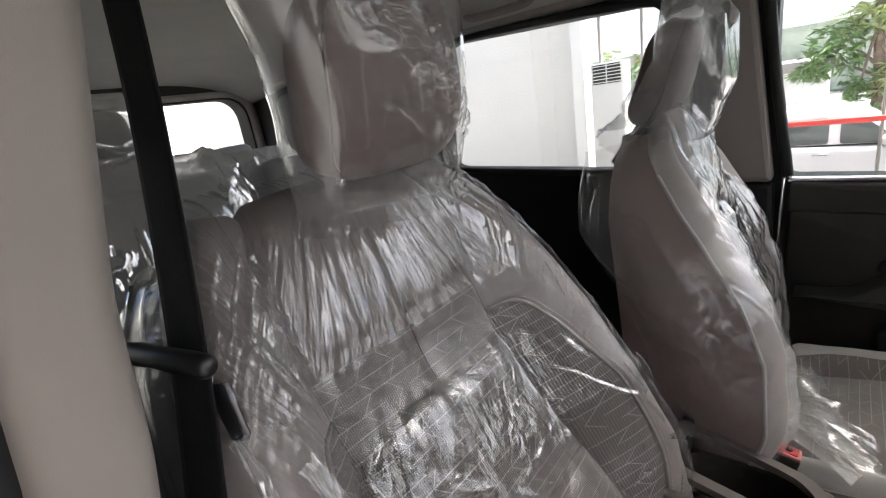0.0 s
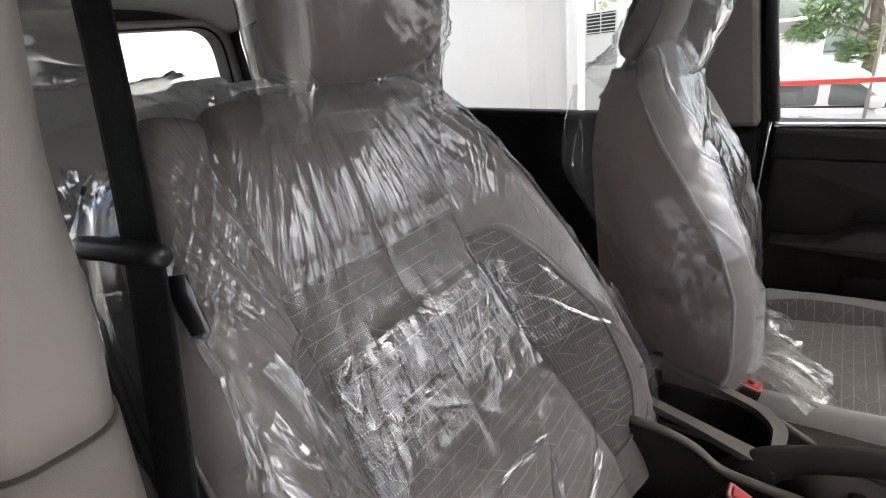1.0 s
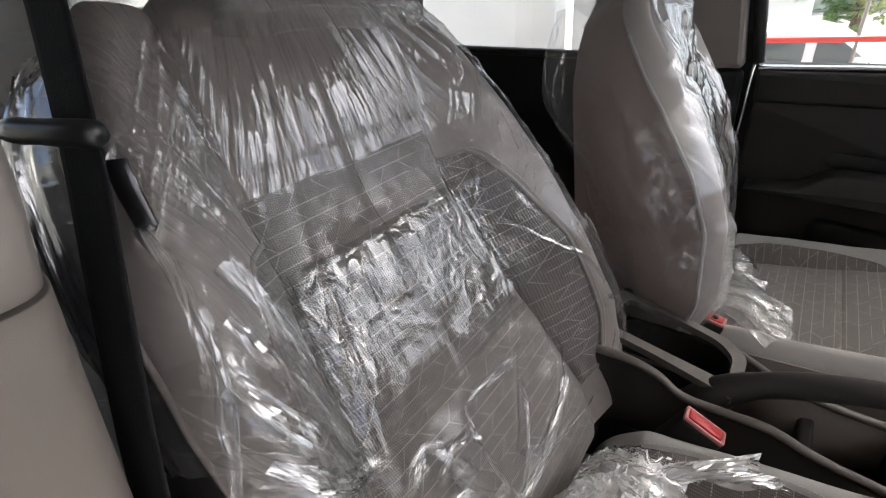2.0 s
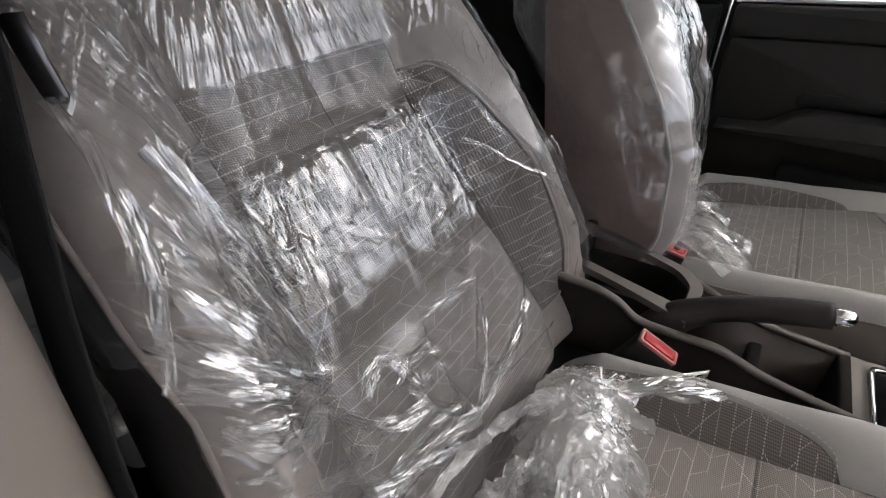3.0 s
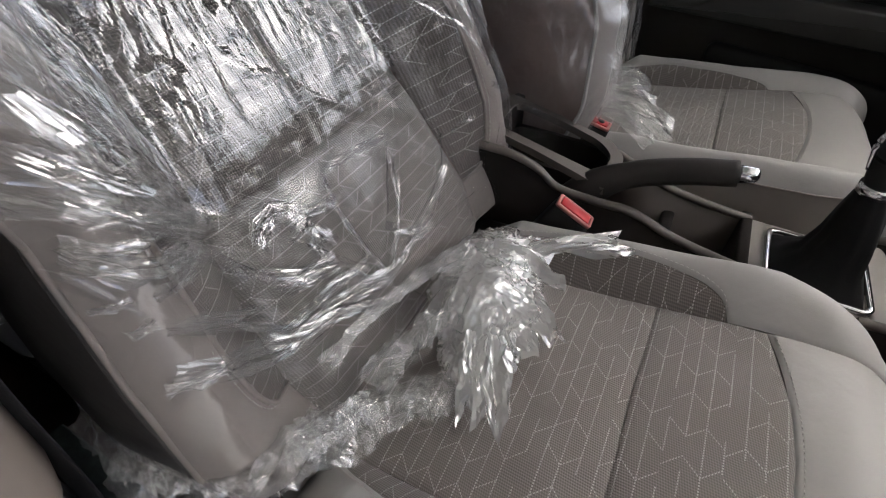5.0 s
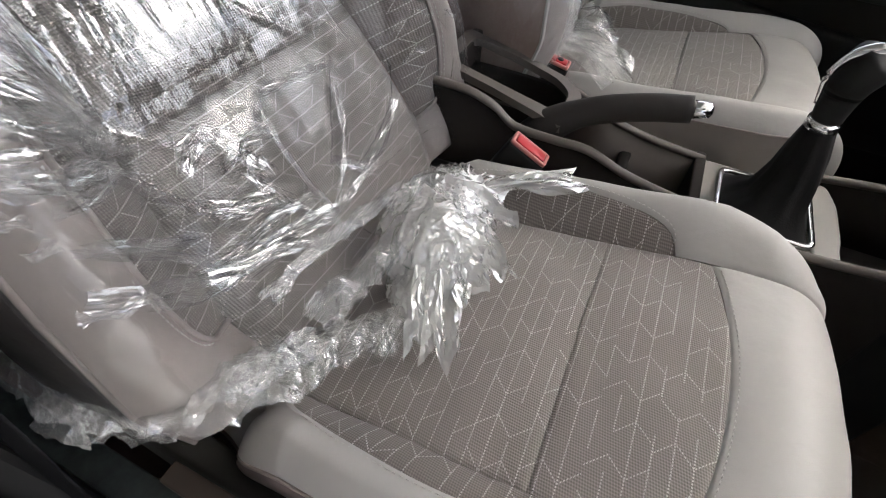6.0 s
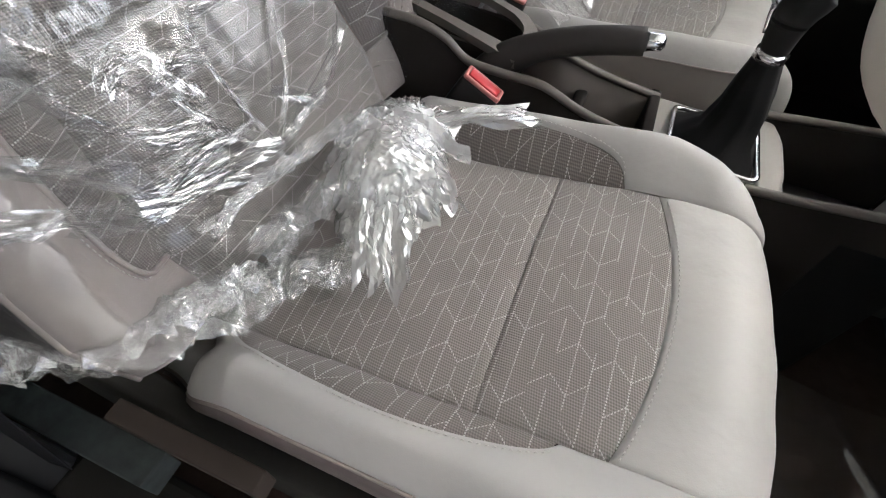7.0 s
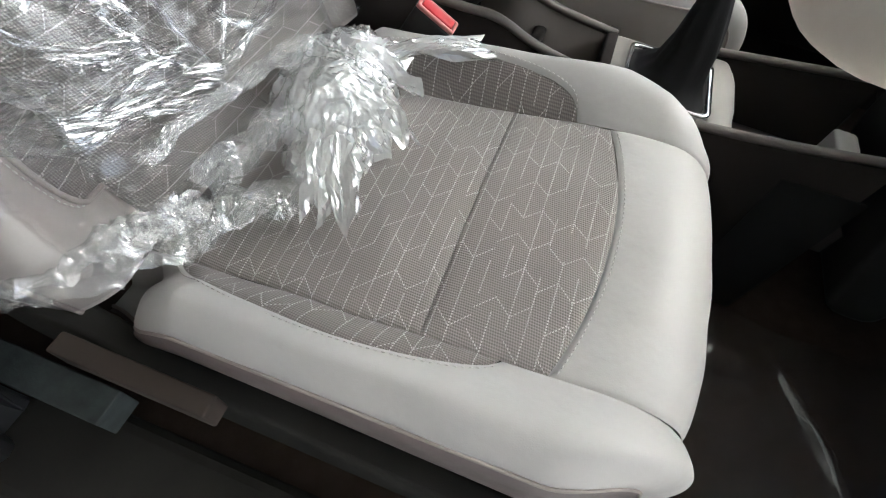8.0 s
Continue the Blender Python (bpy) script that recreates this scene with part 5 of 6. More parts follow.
part("upper_anchor", boxed((-0.04, -0.012, -0.05), (0.04, 0.012, 0.05), 0.01, 3, pose(-0.222, -0.505, 1.50, 0, 0, 40)), BLACK, belt, "black upper anchor")

# front of the car: dashboard, windscreen
dash = thing("dashboard", "dark grey moulded dashboard", "dashboard")
prof = [(0.98, 0.62), (0.90, 0.70), (0.88, 0.86), (0.93, 0.98), (1.05, 1.03), (1.30, 1.02), (1.34, 0.90), (1.34, 0.35), (1.20, 0.32), (1.10, 0.52)]
part("dash_body", prism(rounded(prof, 0.04), -0.70, 0.72, "y", 0.01), CHARCOAL, dash, "charcoal grained plastic")
part("centre_panel", prism(rounded([(0.86, 0.60), (0.84, 0.90), (0.90, 1.0), (1.0, 1.0), (1.0, 0.42), (0.92, 0.42)], 0.03), -0.13, 0.13, "y", 0.012), BLACK, dash, "black centre panel")
wall_part("wall_front", "firewall at the front of the car", boxed((1.345, -0.76, 0.20), (1.42, 0.78, 1.04)), BLACK)
glass = [(0.59, 1.595), (0.60, 1.60), (1.33, 1.05), (1.32, 1.045)]
g = wall_part("window_6", "clear windscreen", prism(glass, -0.66, 0.68, "y"), GLASS)
g.visible_shadow = False
for y in (-0.715, 0.735):
    wall_part("trim_pillar", "grey cover of the windscreen pillar", tube([(0.52, y * 0.96, 1.585), (0.75, y * 0.985, 1.46), (1.05, y, 1.25), (1.34, y * 1.01, 1.03)], 0.045, 12), GREY_TRIM, True)


# ---- centre console, levers, buckles ----
console = thing("centre_console", "taupe plastic centre console with deep dark pockets", "console")
# pocket insides near black: the shade in them is part of the colour
POCKET_SHADED = surface("shaded_pocket_plastic", (0.014, 0.012, 0.011), 0.85, grain=0.3, wear=0.15, spec=0.15)


# console walls turned from the light, darkened in their base colour
WALL_SHADED = surface("console_wall", (0.015, 0.012, 0.011), 0.85, grain=0.3, wear=0.1, spec=0.15)


def rim(name, pts, half, tall, n=50, wall_mat=None):
    """A console wall along a line: a pale rounded top edge over a side that by default has its shade painted in."""
    c = spline(pts, n)
    t = np.gradient(c, axis=0)
    t[:, 2] = 0
    t /= np.linalg.norm(t, axis=1)[:, None]
    s = np.stack([-t[:, 1], t[:, 0], 0 * t[:, 0]], 1)
    up = np.array((0.0, 0.0, 1.0))
    cap = [(-half, -0.009), (-half, -0.004), (-half * 0.6, 0.0), (half * 0.6, 0.0), (half, -0.004), (half, -0.009)]
    wall = [(-half * 0.85, -0.008), (half * 0.85, -0.008), (half * 0.9, -tall), (-half * 0.9, -tall)]
    sheet(name, np.stack([c + s * a + up * b for a, b in cap], 1), CONSOLE_TRIM, console, label="pale taupe plastic rim", ring=True)
    sheet("console_wall", np.stack([c + s * a + up * b for a, b in wall], 1), wall_mat or WALL_SHADED, console, label="taupe wall below the rim", ring=True)


# far wall faces the light: a lighter taupe copy of the wall colour
rim("wall_rim", [(0.232, 0.062, 0.705), (0.262, 0.050, 0.699), (0.298, 0.040, 0.689), (0.36, 0.052, 0.668), (0.45, 0.066, 0.650)], 0.006, 0.20, wall_mat=surface("taupe_wall", (0.10, 0.084, 0.073), 0.65, grain=0.3, wear=0.1))
pocket = frame_slab(rounded([(0.030, -0.036), (0.120, -0.038), (0.200, -0.046), (0.240, -0.054), (0.244, 0.050), (0.214, 0.080), (0.140, 0.087), (0.030, 0.087)], 0.014, 6), rounded([(0.048, -0.018), (0.120, -0.020), (0.185, -0.021), (0.225, -0.021), (0.225, 0.040), (0.200, 0.064), (0.135, 0.072), (0.048, 0.072)], 0.020, 6), -0.012, 0.0, "z")
bmesh.ops.transform(pocket, matrix=Matrix(((1, 0, 0, 0), (0, 1, 0, 0), (-0.205, 0, 1, 0.7525), (0, 0, 0, 1))), verts=pocket.verts)
part("pocket_rim", pocket, CONSOLE_TRIM, console, "taupe rounded pocket rim", False)
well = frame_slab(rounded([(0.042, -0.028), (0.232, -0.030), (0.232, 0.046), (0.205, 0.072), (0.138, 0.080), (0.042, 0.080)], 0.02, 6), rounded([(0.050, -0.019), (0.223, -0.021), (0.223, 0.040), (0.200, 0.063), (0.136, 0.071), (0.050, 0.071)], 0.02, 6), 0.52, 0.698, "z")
part("pocket_well", well, WALL_SHADED, console, "pocket well darkened for shade", False)
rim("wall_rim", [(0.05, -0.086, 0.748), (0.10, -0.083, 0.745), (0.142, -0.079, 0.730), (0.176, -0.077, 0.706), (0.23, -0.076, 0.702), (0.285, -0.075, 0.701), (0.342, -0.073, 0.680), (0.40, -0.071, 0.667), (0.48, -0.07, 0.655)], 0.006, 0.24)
part("back_wall", boxed((0.03, -0.088, 0.40), (0.05, 0.106, 0.742), 0.006), WALL_SHADED, console, "taupe back wall")
part("pocket_floor", boxed((0.04, -0.085, 0.50), (0.46, 0.085, 0.56)), POCKET_SHADED, console, "pocket floor darkened for shade")
part("shift_plate", prism(rounded([(0.445, -0.075), (0.640, -0.085), (0.640, 0.085), (0.445, 0.085)], 0.015), 0.50, 0.636, "z", 0.006), GREY_TRIM, console, "taupe shift surround")
part("cup_front", boxed((0.435, -0.068, 0.55), (0.452, 0.08, 0.650), 0.004), WALL_SHADED, console, "taupe pocket edge")
part("cup_divider", boxed((0.325, -0.03, 0.55), (0.345, 0.075, 0.635), 0.006), POCKET_SHADED, console, "cup divider darkened for shade")
rim("wall_rim", [(0.58, -0.088, 0.650), (0.66, -0.090, 0.660), (0.75, -0.088, 0.672), (0.83, -0.084, 0.684)], 0.006, 0.30)
rim("wall_rim", [(0.58, 0.098, 0.650), (0.66, 0.100, 0.660), (0.75, 0.100, 0.672), (0.83, 0.098, 0.684)], 0.006, 0.30)
part("tray_floor", boxed((0.62, -0.088, 0.50), (0.86, 0.098, 0.545)), surface("tray_plastic", (0.055, 0.048, 0.043), 0.6, grain=0.3, wear=0.15), console, "black tray floor")
part("tray_back", prism(rounded([(0.60, -0.088), (0.628, -0.088), (0.640, -0.03), (0.640, 0.05), (0.628, 0.098), (0.60, 0.098)], 0.012), 0.50, 0.640, "z", 0.005), GREY_TRIM, console, "taupe tray back")
part("tray_block", boxed((0.762, -0.075, 0.52), (0.795, -0.020, 0.662), 0.006), GREY_TRIM, console, "taupe tray block")
part("console_side", boxed((0.05, -0.094, 0.30), (0.84, -0.088, 0.61)), RUBBER, console, "dark side wall")
part("console_side", boxed((0.05, 0.106, 0.30), (0.84, 0.112, 0.61)), CHARCOAL, console, "dark side wall")

brake = thing("parking_brake", "black parking brake lever with a chromed button", "parking brake")
part("lever", tube(spline([(0.17, -0.040, 0.62), (0.205, -0.036, 0.675), (0.235, -0.030, 0.705), (0.28, -0.024, 0.730), (0.34, -0.018, 0.749), (0.392, -0.014, 0.760)], 40), list(np.interp(np.linspace(0, 1, 40), [0, 0.25, 0.5, 0.8, 1.0], [0.026, 0.024, 0.017, 0.0165, 0.0155])), 18, flat=1.2), surface("grip_plastic", (0.026, 0.022, 0.020), 0.6, grain=0.5, grain_scale=900, wear=0.15, spec=0.35), brake, "dark grained grip")
part("button", tube([(0.391, -0.0142, 0.7597), (0.399, -0.0136, 0.762), (0.412, -0.0128, 0.764), (0.416, -0.0125, 0.7648)], [0.0125, 0.0115, 0.0105, 0.006], 16), CHROME, brake, "chromed button")
part("brake_boot", tube(spline([(0.20, -0.036, 0.60), (0.21, -0.036, 0.64), (0.215, -0.036, 0.672)], 8), [0.034] * 4 + [0.03, 0.028, 0.027, 0.024], 16), BOOT, brake, "black boot")

shift = thing("gear_lever", "black gear lever with a leather boot and chrome trim", "gear lever")
rows = []
for f, h, w, cx, cy in ((0, 0.637, 0.060, 0.538, 0.0), (0.12, 0.643, 0.055, 0.540, 0.0), (0.3, 0.664, 0.038, 0.545, 0.002), (0.5, 0.70, 0.031, 0.547, 0.004), (0.75, 0.735, 0.026, 0.544, 0.006), (1, 0.772, 0.018, 0.540, 0.008)):
    t = np.linspace(0, 2 * np.pi, 48, endpoint=False)
    r = w * (1 + 0.05 * np.sin(t * 9 + 5 * f) * np.sin(np.pi * f)) / np.maximum(np.abs(np.cos(t)), np.abs(np.sin(t))) ** (0.75 * (1 - f))
    rows.append(np.stack([cx + r * np.cos(t), cy + r * np.sin(t), np.full(48, h)], -1))
sheet("boot", np.stack(rows), BOOT, shift, label="creased black leather boot", ring=True)
ring_pts = [(0.474, -0.064), (0.603, -0.066), (0.603, 0.066), (0.474, 0.064)]
part("boot_frame", frame_slab(rounded(ring_pts, 0.014), rounded([(0.480, -0.058), (0.597, -0.060), (0.597, 0.060), (0.480, 0.058)], 0.012), 0.636, 0.644, "z"), CHROME, shift, "chromed boot frame")
part("collar", tube([(0.540, 0.008, 0.768), (0.540, 0.008, 0.780)], 0.0195, 24), CHROME, shift, "chromed collar")
part("knob", tube(spline([(0.540, 0.008, 0.780), (0.538, 0.008, 0.80), (0.538, 0.008, 0.83), (0.545, 0.008, 0.855), (0.552, 0.008, 0.866)], 24), list(np.interp(np.linspace(0, 1, 24), [0, 0.3, 0.7, 0.9, 1.0], [0.017, 0.020, 0.026, 0.026, 0.014])), 20), BLACK, shift, "glossy black knob")
part("knob_trim", tube(spline([(0.516, 0.0, 0.800), (0.510, 0.0, 0.835), (0.522, 0.0, 0.862), (0.548, 0.0, 0.872), (0.574, 0.0, 0.865)], 24), list(np.interp(np.linspace(0, 1, 24), [0, 0.4, 0.7, 1.0], [0.002, 0.004, 0.008, 0.004])), 10), CHROME, shift, "chrome knob trim")


def buckle(m, label):
    ob = thing("belt_buckle", label, "buckle")
    ob.matrix_world = m
    part("housing", boxed((-0.030, -0.014, -0.075), (0.030, 0.014, -0.003), 0.006, 3), BLACK, ob, "black housing")
    part("button", boxed((-0.024, -0.0085, -0.010), (0.024, 0.0085, 0.003), 0.0025, 2), RED, ob, "red release button")
    part("button_rim", frame_slab(rounded([(-0.029, -0.0125), (0.029, -0.0125), (0.029, 0.0125), (-0.029, 0.0125)], 0.004), rounded([(-0.0245, -0.009), (0.0245, -0.009), (0.0245, 0.009), (-0.0245, 0.009)], 0.003), -0.004, 0.0012, "z"), surface("worn_red", (0.40, 0.14, 0.13), 0.5, wear=0.2), ob, "pale red rim")
    part("stalk", boxed((-0.014, -0.006, -0.30), (0.014, 0.006, -0.07), 0.003), BLACK, ob, "black stalk")
    return ob


buckle(pose(0.214, -0.116, 0.700, 0, 27, 2), "red and black belt buckle beside the console")
b2 = buckle(pose(0.172, 0.124, 0.714, 0, 12, 0), "red and black belt buckle with two round slots")
for x in (-0.011, 0.011):
    part("slot_mark", tube([(x, 0, 0.0025), (x, 0, 0.0042)], 0.0055, 14), BLACK, b2, "dark oval slot")

# steering wheel at the edge of the view
wheel = thing("steering_wheel", "beige leather steering wheel", "steering wheel")
wheel.matrix_world = pose(0.603, -0.362, 1.106, 0, -58, 0)
circle = [(0.19 * math.cos(a), 0.19 * math.sin(a), 0) for a in np.linspace(0, 2 * math.pi, 73)]
part("wheel_rim", tube(circle, 0.0185, 16, False), leather("cream_leather", (0.60, 0.54, 0.46)), wheel, "cream leather rim")
for a in (0.0, 2.2, -2.2):
    part("spoke", tube([(0.05 * math.cos(a), 0.05 * math.sin(a), -0.015), (0.18 * math.cos(a), 0.18 * math.sin(a), -0.002)], [0.03, 0.016], 12, flat=0.45), CHARCOAL, wheel, "charcoal spoke")
part("hub", tube([(0, 0, -0.05), (0, 0, -0.01), (0, 0, 0.006)], [0.075, 0.075, 0.06], 28), CHARCOAL, wheel, "charcoal hub pad")
part("column", tube([(0, 0, -0.05), (0, 0, -0.30)], 0.04, 16), BLACK, wheel, "black column")

# floor covering film
floor_film = thing("floor_film", "clear plastic sheet lying over the footwell carpet", "plastic sheet", (0.90, -0.36, 0.305))
n = 70
A, Bv = np.meshgrid(np.linspace(-0.28, 0.22, n), np.linspace(-0.28, 0.24, n), indexing="ij")
ridge = np.exp(-((Bv - 0.065 + 1.9 * (A - 0.075)) / 0.02) ** 2) * np.exp(-((A - 0.075) / 0.05) ** 2)
Zf = 0.004 + 0.006 * (1 + wrinkle(A * 3, Bv * 3, 3, 3)) + 0.018 * ridge
sheet("film_sheet", np.stack([A, Bv, Zf], -1), FILM_SIDE, floor_film, np.stack([A, Bv], -1), "clear film")
ribbon("raised_crease", [(0.050, 0.088, 0.018), (0.068, 0.074, 0.022), (0.090, 0.035, 0.020), (0.115, -0.024, 0.014)], 0.0065, 121, floor_film, FILM_FOLD, 0.002, 14, 3, label="raised crease of the film", levels=2)


# ---- rear seats ----
REAR_CLOTH = fabric("rear_cloth", (0.07, 0.066, 0.065), (0.3, 0.3, 0.3))


def bench(at, width, label, film_seed, high, head=0.20, bag=True):
    """A rear seat: cushion, back, head rest, with cloudy film over it."""
    ob = thing("rear_bench", label, "car seat", at)
    for nm, lo, hi, m in (("cushion", (0.0, -width / 2, -0.16), (0.50, width / 2, 0.0), pose(0, 0, 0, 0, -6, 0)), ("backrest", (-0.13, -width / 2, -0.10), (0.0, width / 2, high), pose(0, 0, 0, 0, -17, 0))):
        bm = boxed(lo, hi, 0.035, 4, m)
        part(nm, bm, REAR_CLOTH, ob, "dark grey cloth")
    top = Matrix(pose(0, 0, 0, 0, -17, 0)) @ Vector((-0.065, 0, high))
    part("head_rest", boxed((-0.045, -0.12, 0.01), (0.045, 0.12, head), 0.035, 4, Matrix.Translation(top) @ pose(0, 0, 0, 0, -8, 0)), REAR_CLOTH, ob, "dark grey head rest")
    part("base", boxed((-0.05, -width / 2 + 0.02, -0.36), (0.45, width / 2 - 0.02, -0.14), 0.01), BLACK, ob, "black base")
    if not film_seed:
        return ob
    cov = thing("bench_film", "cloudy wrinkled film over a rear seat", "plastic cover", at)
    prof = spline([(0.52, 0.0), (0.49, 0.03), (0.40, 0.055), (0.20, 0.03), (0.05, 0.03), (0.0, 0.12), (-0.10, 0.45), (-0.17, high - 0.02), (-0.22, high + 0.015), (-0.33, high - 0.03), (-0.36, high - 0.3)], 110)
    v = np.linspace(-1, 1, 70)
    S = np.linspace(0, 1.3, 110)
    Sg, Vg = np.meshgrid(S, v * width / 2 * 1.04, indexing="ij")
    P = np.stack([np.repeat(prof[:, :1], 70, 1), Vg, np.repeat(prof[:, 1:], 70, 1)], -1)
    w = 0.012 * lattice_noise(Sg * 4, Vg * 9, film_seed) + 0.014 * creases(Sg * 2.5 + Vg * 3, Vg * 12, film_seed + 1, 0.18) + 0.008 * creases(Sg * 9, Vg * 20 + Sg * 6, film_seed + 2, 0.2)
    P[..., 0] += w
    P[..., 2] += np.abs(w)
    sheet("film_sheet", P, FILM_REAR, cov, np.stack([Sg, Vg], -1), "cloudy film")
    if not bag:
        return ob
    A, T = np.meshgrid(np.linspace(0, 1, 40), np.linspace(0, 2 * np.pi, 70, endpoint=False), indexing="ij")
    w = wrinkle(A * 2, np.sin(T), film_seed + 5, 3)
    rx, ry = 0.07 * (1 + 0.15 * w) * (1 - 0.7 * smoothstep(0.8, 1, A)), 0.15 * (1 + 0.06 * w)
    P = np.stack([rx * np.cos(T), ry * np.sign(np.sin(T)) * np.abs(np.sin(T)) ** 0.7, -0.02 + 0.26 * A + 0 * T], -1)
    P = P @ np.array(Euler((0, radians(-8), 0)).to_matrix()).T + np.array(top)
    sheet("head_bag", P, FILM_REAR, cov, np.stack([A * 0.3, T * 0.12], -1), "cloudy bag", ring=True)
    return ob


bench((-0.90, -0.33, 0.62), 0.56, "dark grey cloth rear seat under cloudy film", 201, 0.66)
bench((-0.90, 0.36, 0.62), 0.56, "dark grey cloth rear seat beside the rear door", 0, 0.66)
bench((-1.62, -0.33, 0.64), 0.56, "dark grey cloth seat of the last row under film", 261, 0.60, 0.09, False)
bench((-1.62, 0.36, 0.64), 0.56, "dark grey cloth seat of the last row under film", 291, 0.60, 0.09, False)


# ---- showroom and street ----
FLOOR_Z = -0.25
wall_part("ground", "grey paved ground outside", boxed((-300, -300, -1.1), (300, 300, -1.0)), surface("asphalt", (0.20, 0.20, 0.195), 0.9, grain=0.5, grain_scale=80, wear=0.3, wear_scale=0.7))
wall_part("pavement", "pale tiled showroom floor", boxed((-12, -8, -0.998), (9, 6.8, FLOOR_Z)), surface("floor_tiles", (0.18, 0.175, 0.165), 0.3, wear=0.08, wear_scale=0.8))
wall_part("wall_north", "white painted showroom wall", boxed((-12, 6.30, FLOOR_Z), (-3.52, 6.50, 3.6), 0.01), WALL_WHITE)
wall_part("wall_north_step", "white painted wall return", prism([(-3.52, 6.30), (-3.30, 6.42), (-2.88, 6.46), (-2.88, 6.60), (-3.52, 6.50)], FLOOR_Z, 3.6, "z"), WALL_WHITE)
wall_part("column", "white square column", boxed((-2.872, 6.22, FLOOR_Z), (-2.70, 6.55, 3.6), 0.012), surface("bright_paint", (0.82, 0.82, 0.81), 0.6, wear=0.03))
wall_part("wall_west", "white painted end wall of the showroom", boxed((-12.2, -8, FLOOR_Z), (-12.0, 6.5, 3.6)), WALL_WHITE)
GREY_PAINT = surface("grey_wall_paint", (0.15, 0.147, 0.14), 0.8, grain=0.2, grain_scale=60, wear=0.06, wear_scale=1.2)
# unseen wall added to hold back light and reflections from the near side
wall_part("wall_blocker", "unseen grey wall added to cut near-side light", boxed((-12, -4.2, FLOOR_Z), (2.6, -4.0, 3.6)), GREY_PAINT)
# out-of-view slab, sized to keep sun and high sky off the car
wall_part("ceiling_shade", "unseen part ceiling added to block sun and sky", boxed((-3.5, -4.2, 3.6), (2.6, 4.5, 3.7)), WALL_WHITE)
# second added slab, never in view: dims sky from the front right
wall_part("ceiling_blocker", "unseen slab added to cut front-right sky light", boxed((2.6, -8, 3.6), (7.5, -1.0, 3.7)), WALL_WHITE)
wall_part("beam", "white beam over the glass front", boxed((-2.70, 6.25, 2.22), (-0.9, 6.50, 2.34), 0.01), WALL_WHITE)
for x in (-2.52, -1.95, -0.92):
    wall_part("mullion", "pale metal mullion of the glass front", boxed((x, 6.34, FLOOR_Z), (x + 0.035, 6.40, 2.22), 0.004), GREY_TRIM)

# floor-standing air conditioner
ac = thing("air_conditioner", "white floor-standing air conditioner with a dark slatted outlet", "air conditioner", (0, 0, FLOOR_Z))
AC_WHITE = surface("ac_casing", (0.62, 0.62, 0.60), 0.4, wear=0.05)
x0, x1, y0, top = -2.515, -2.065, 6.0, 1.745
part("casing", boxed((x0, y0, 0.0), (x1, y0 + 0.30, top), 0.02, 3), AC_WHITE, ac, "white casing")
part("outlet", boxed((x0 + 0.035, y0 - 0.002, 1.475), (x1 - 0.035, y0 + 0.01, 1.725), 0.004), RUBBER, ac, "black outlet")
for i in range(6):
    z = 1.488 + i * 0.042
    part("slat", boxed((x0 + 0.03, y0 - 0.012, z), (x1 - 0.03, y0 + 0.004, z + 0.012), 0.002, 1), AC_WHITE, ac)
part("divider", boxed((-2.296, y0 - 0.014, 1.475), (-2.284, y0 + 0.004, 1.725), 0.002, 1), AC_WHITE, ac)
part("lower_panel", boxed((x0 + 0.02, y0 - 0.008, 0.08), (x1 - 0.02, y0 + 0.01, 1.45), 0.006), AC_WHITE, ac, "white front panel")

# red rail along the edge of the floor
fence = thing("barrier", "red rail on pale posts at the edge of the floor", "barrier")
part("rail", boxed((-0.75, 6.56, 0.395), (6.0, 6.62, 0.455), 0.008), surface("red_rail", (0.62, 0.06, 0.05), 0.4, wear=0.15, wear_scale=5), fence, "red rail")
for x in (-0.72, 2.0, 4.0, 5.9):
    part("post", boxed((x, 6.57, FLOOR_Z), (x + 0.04, 6.61, 0.42), 0.004), GREY_TRIM, fence)


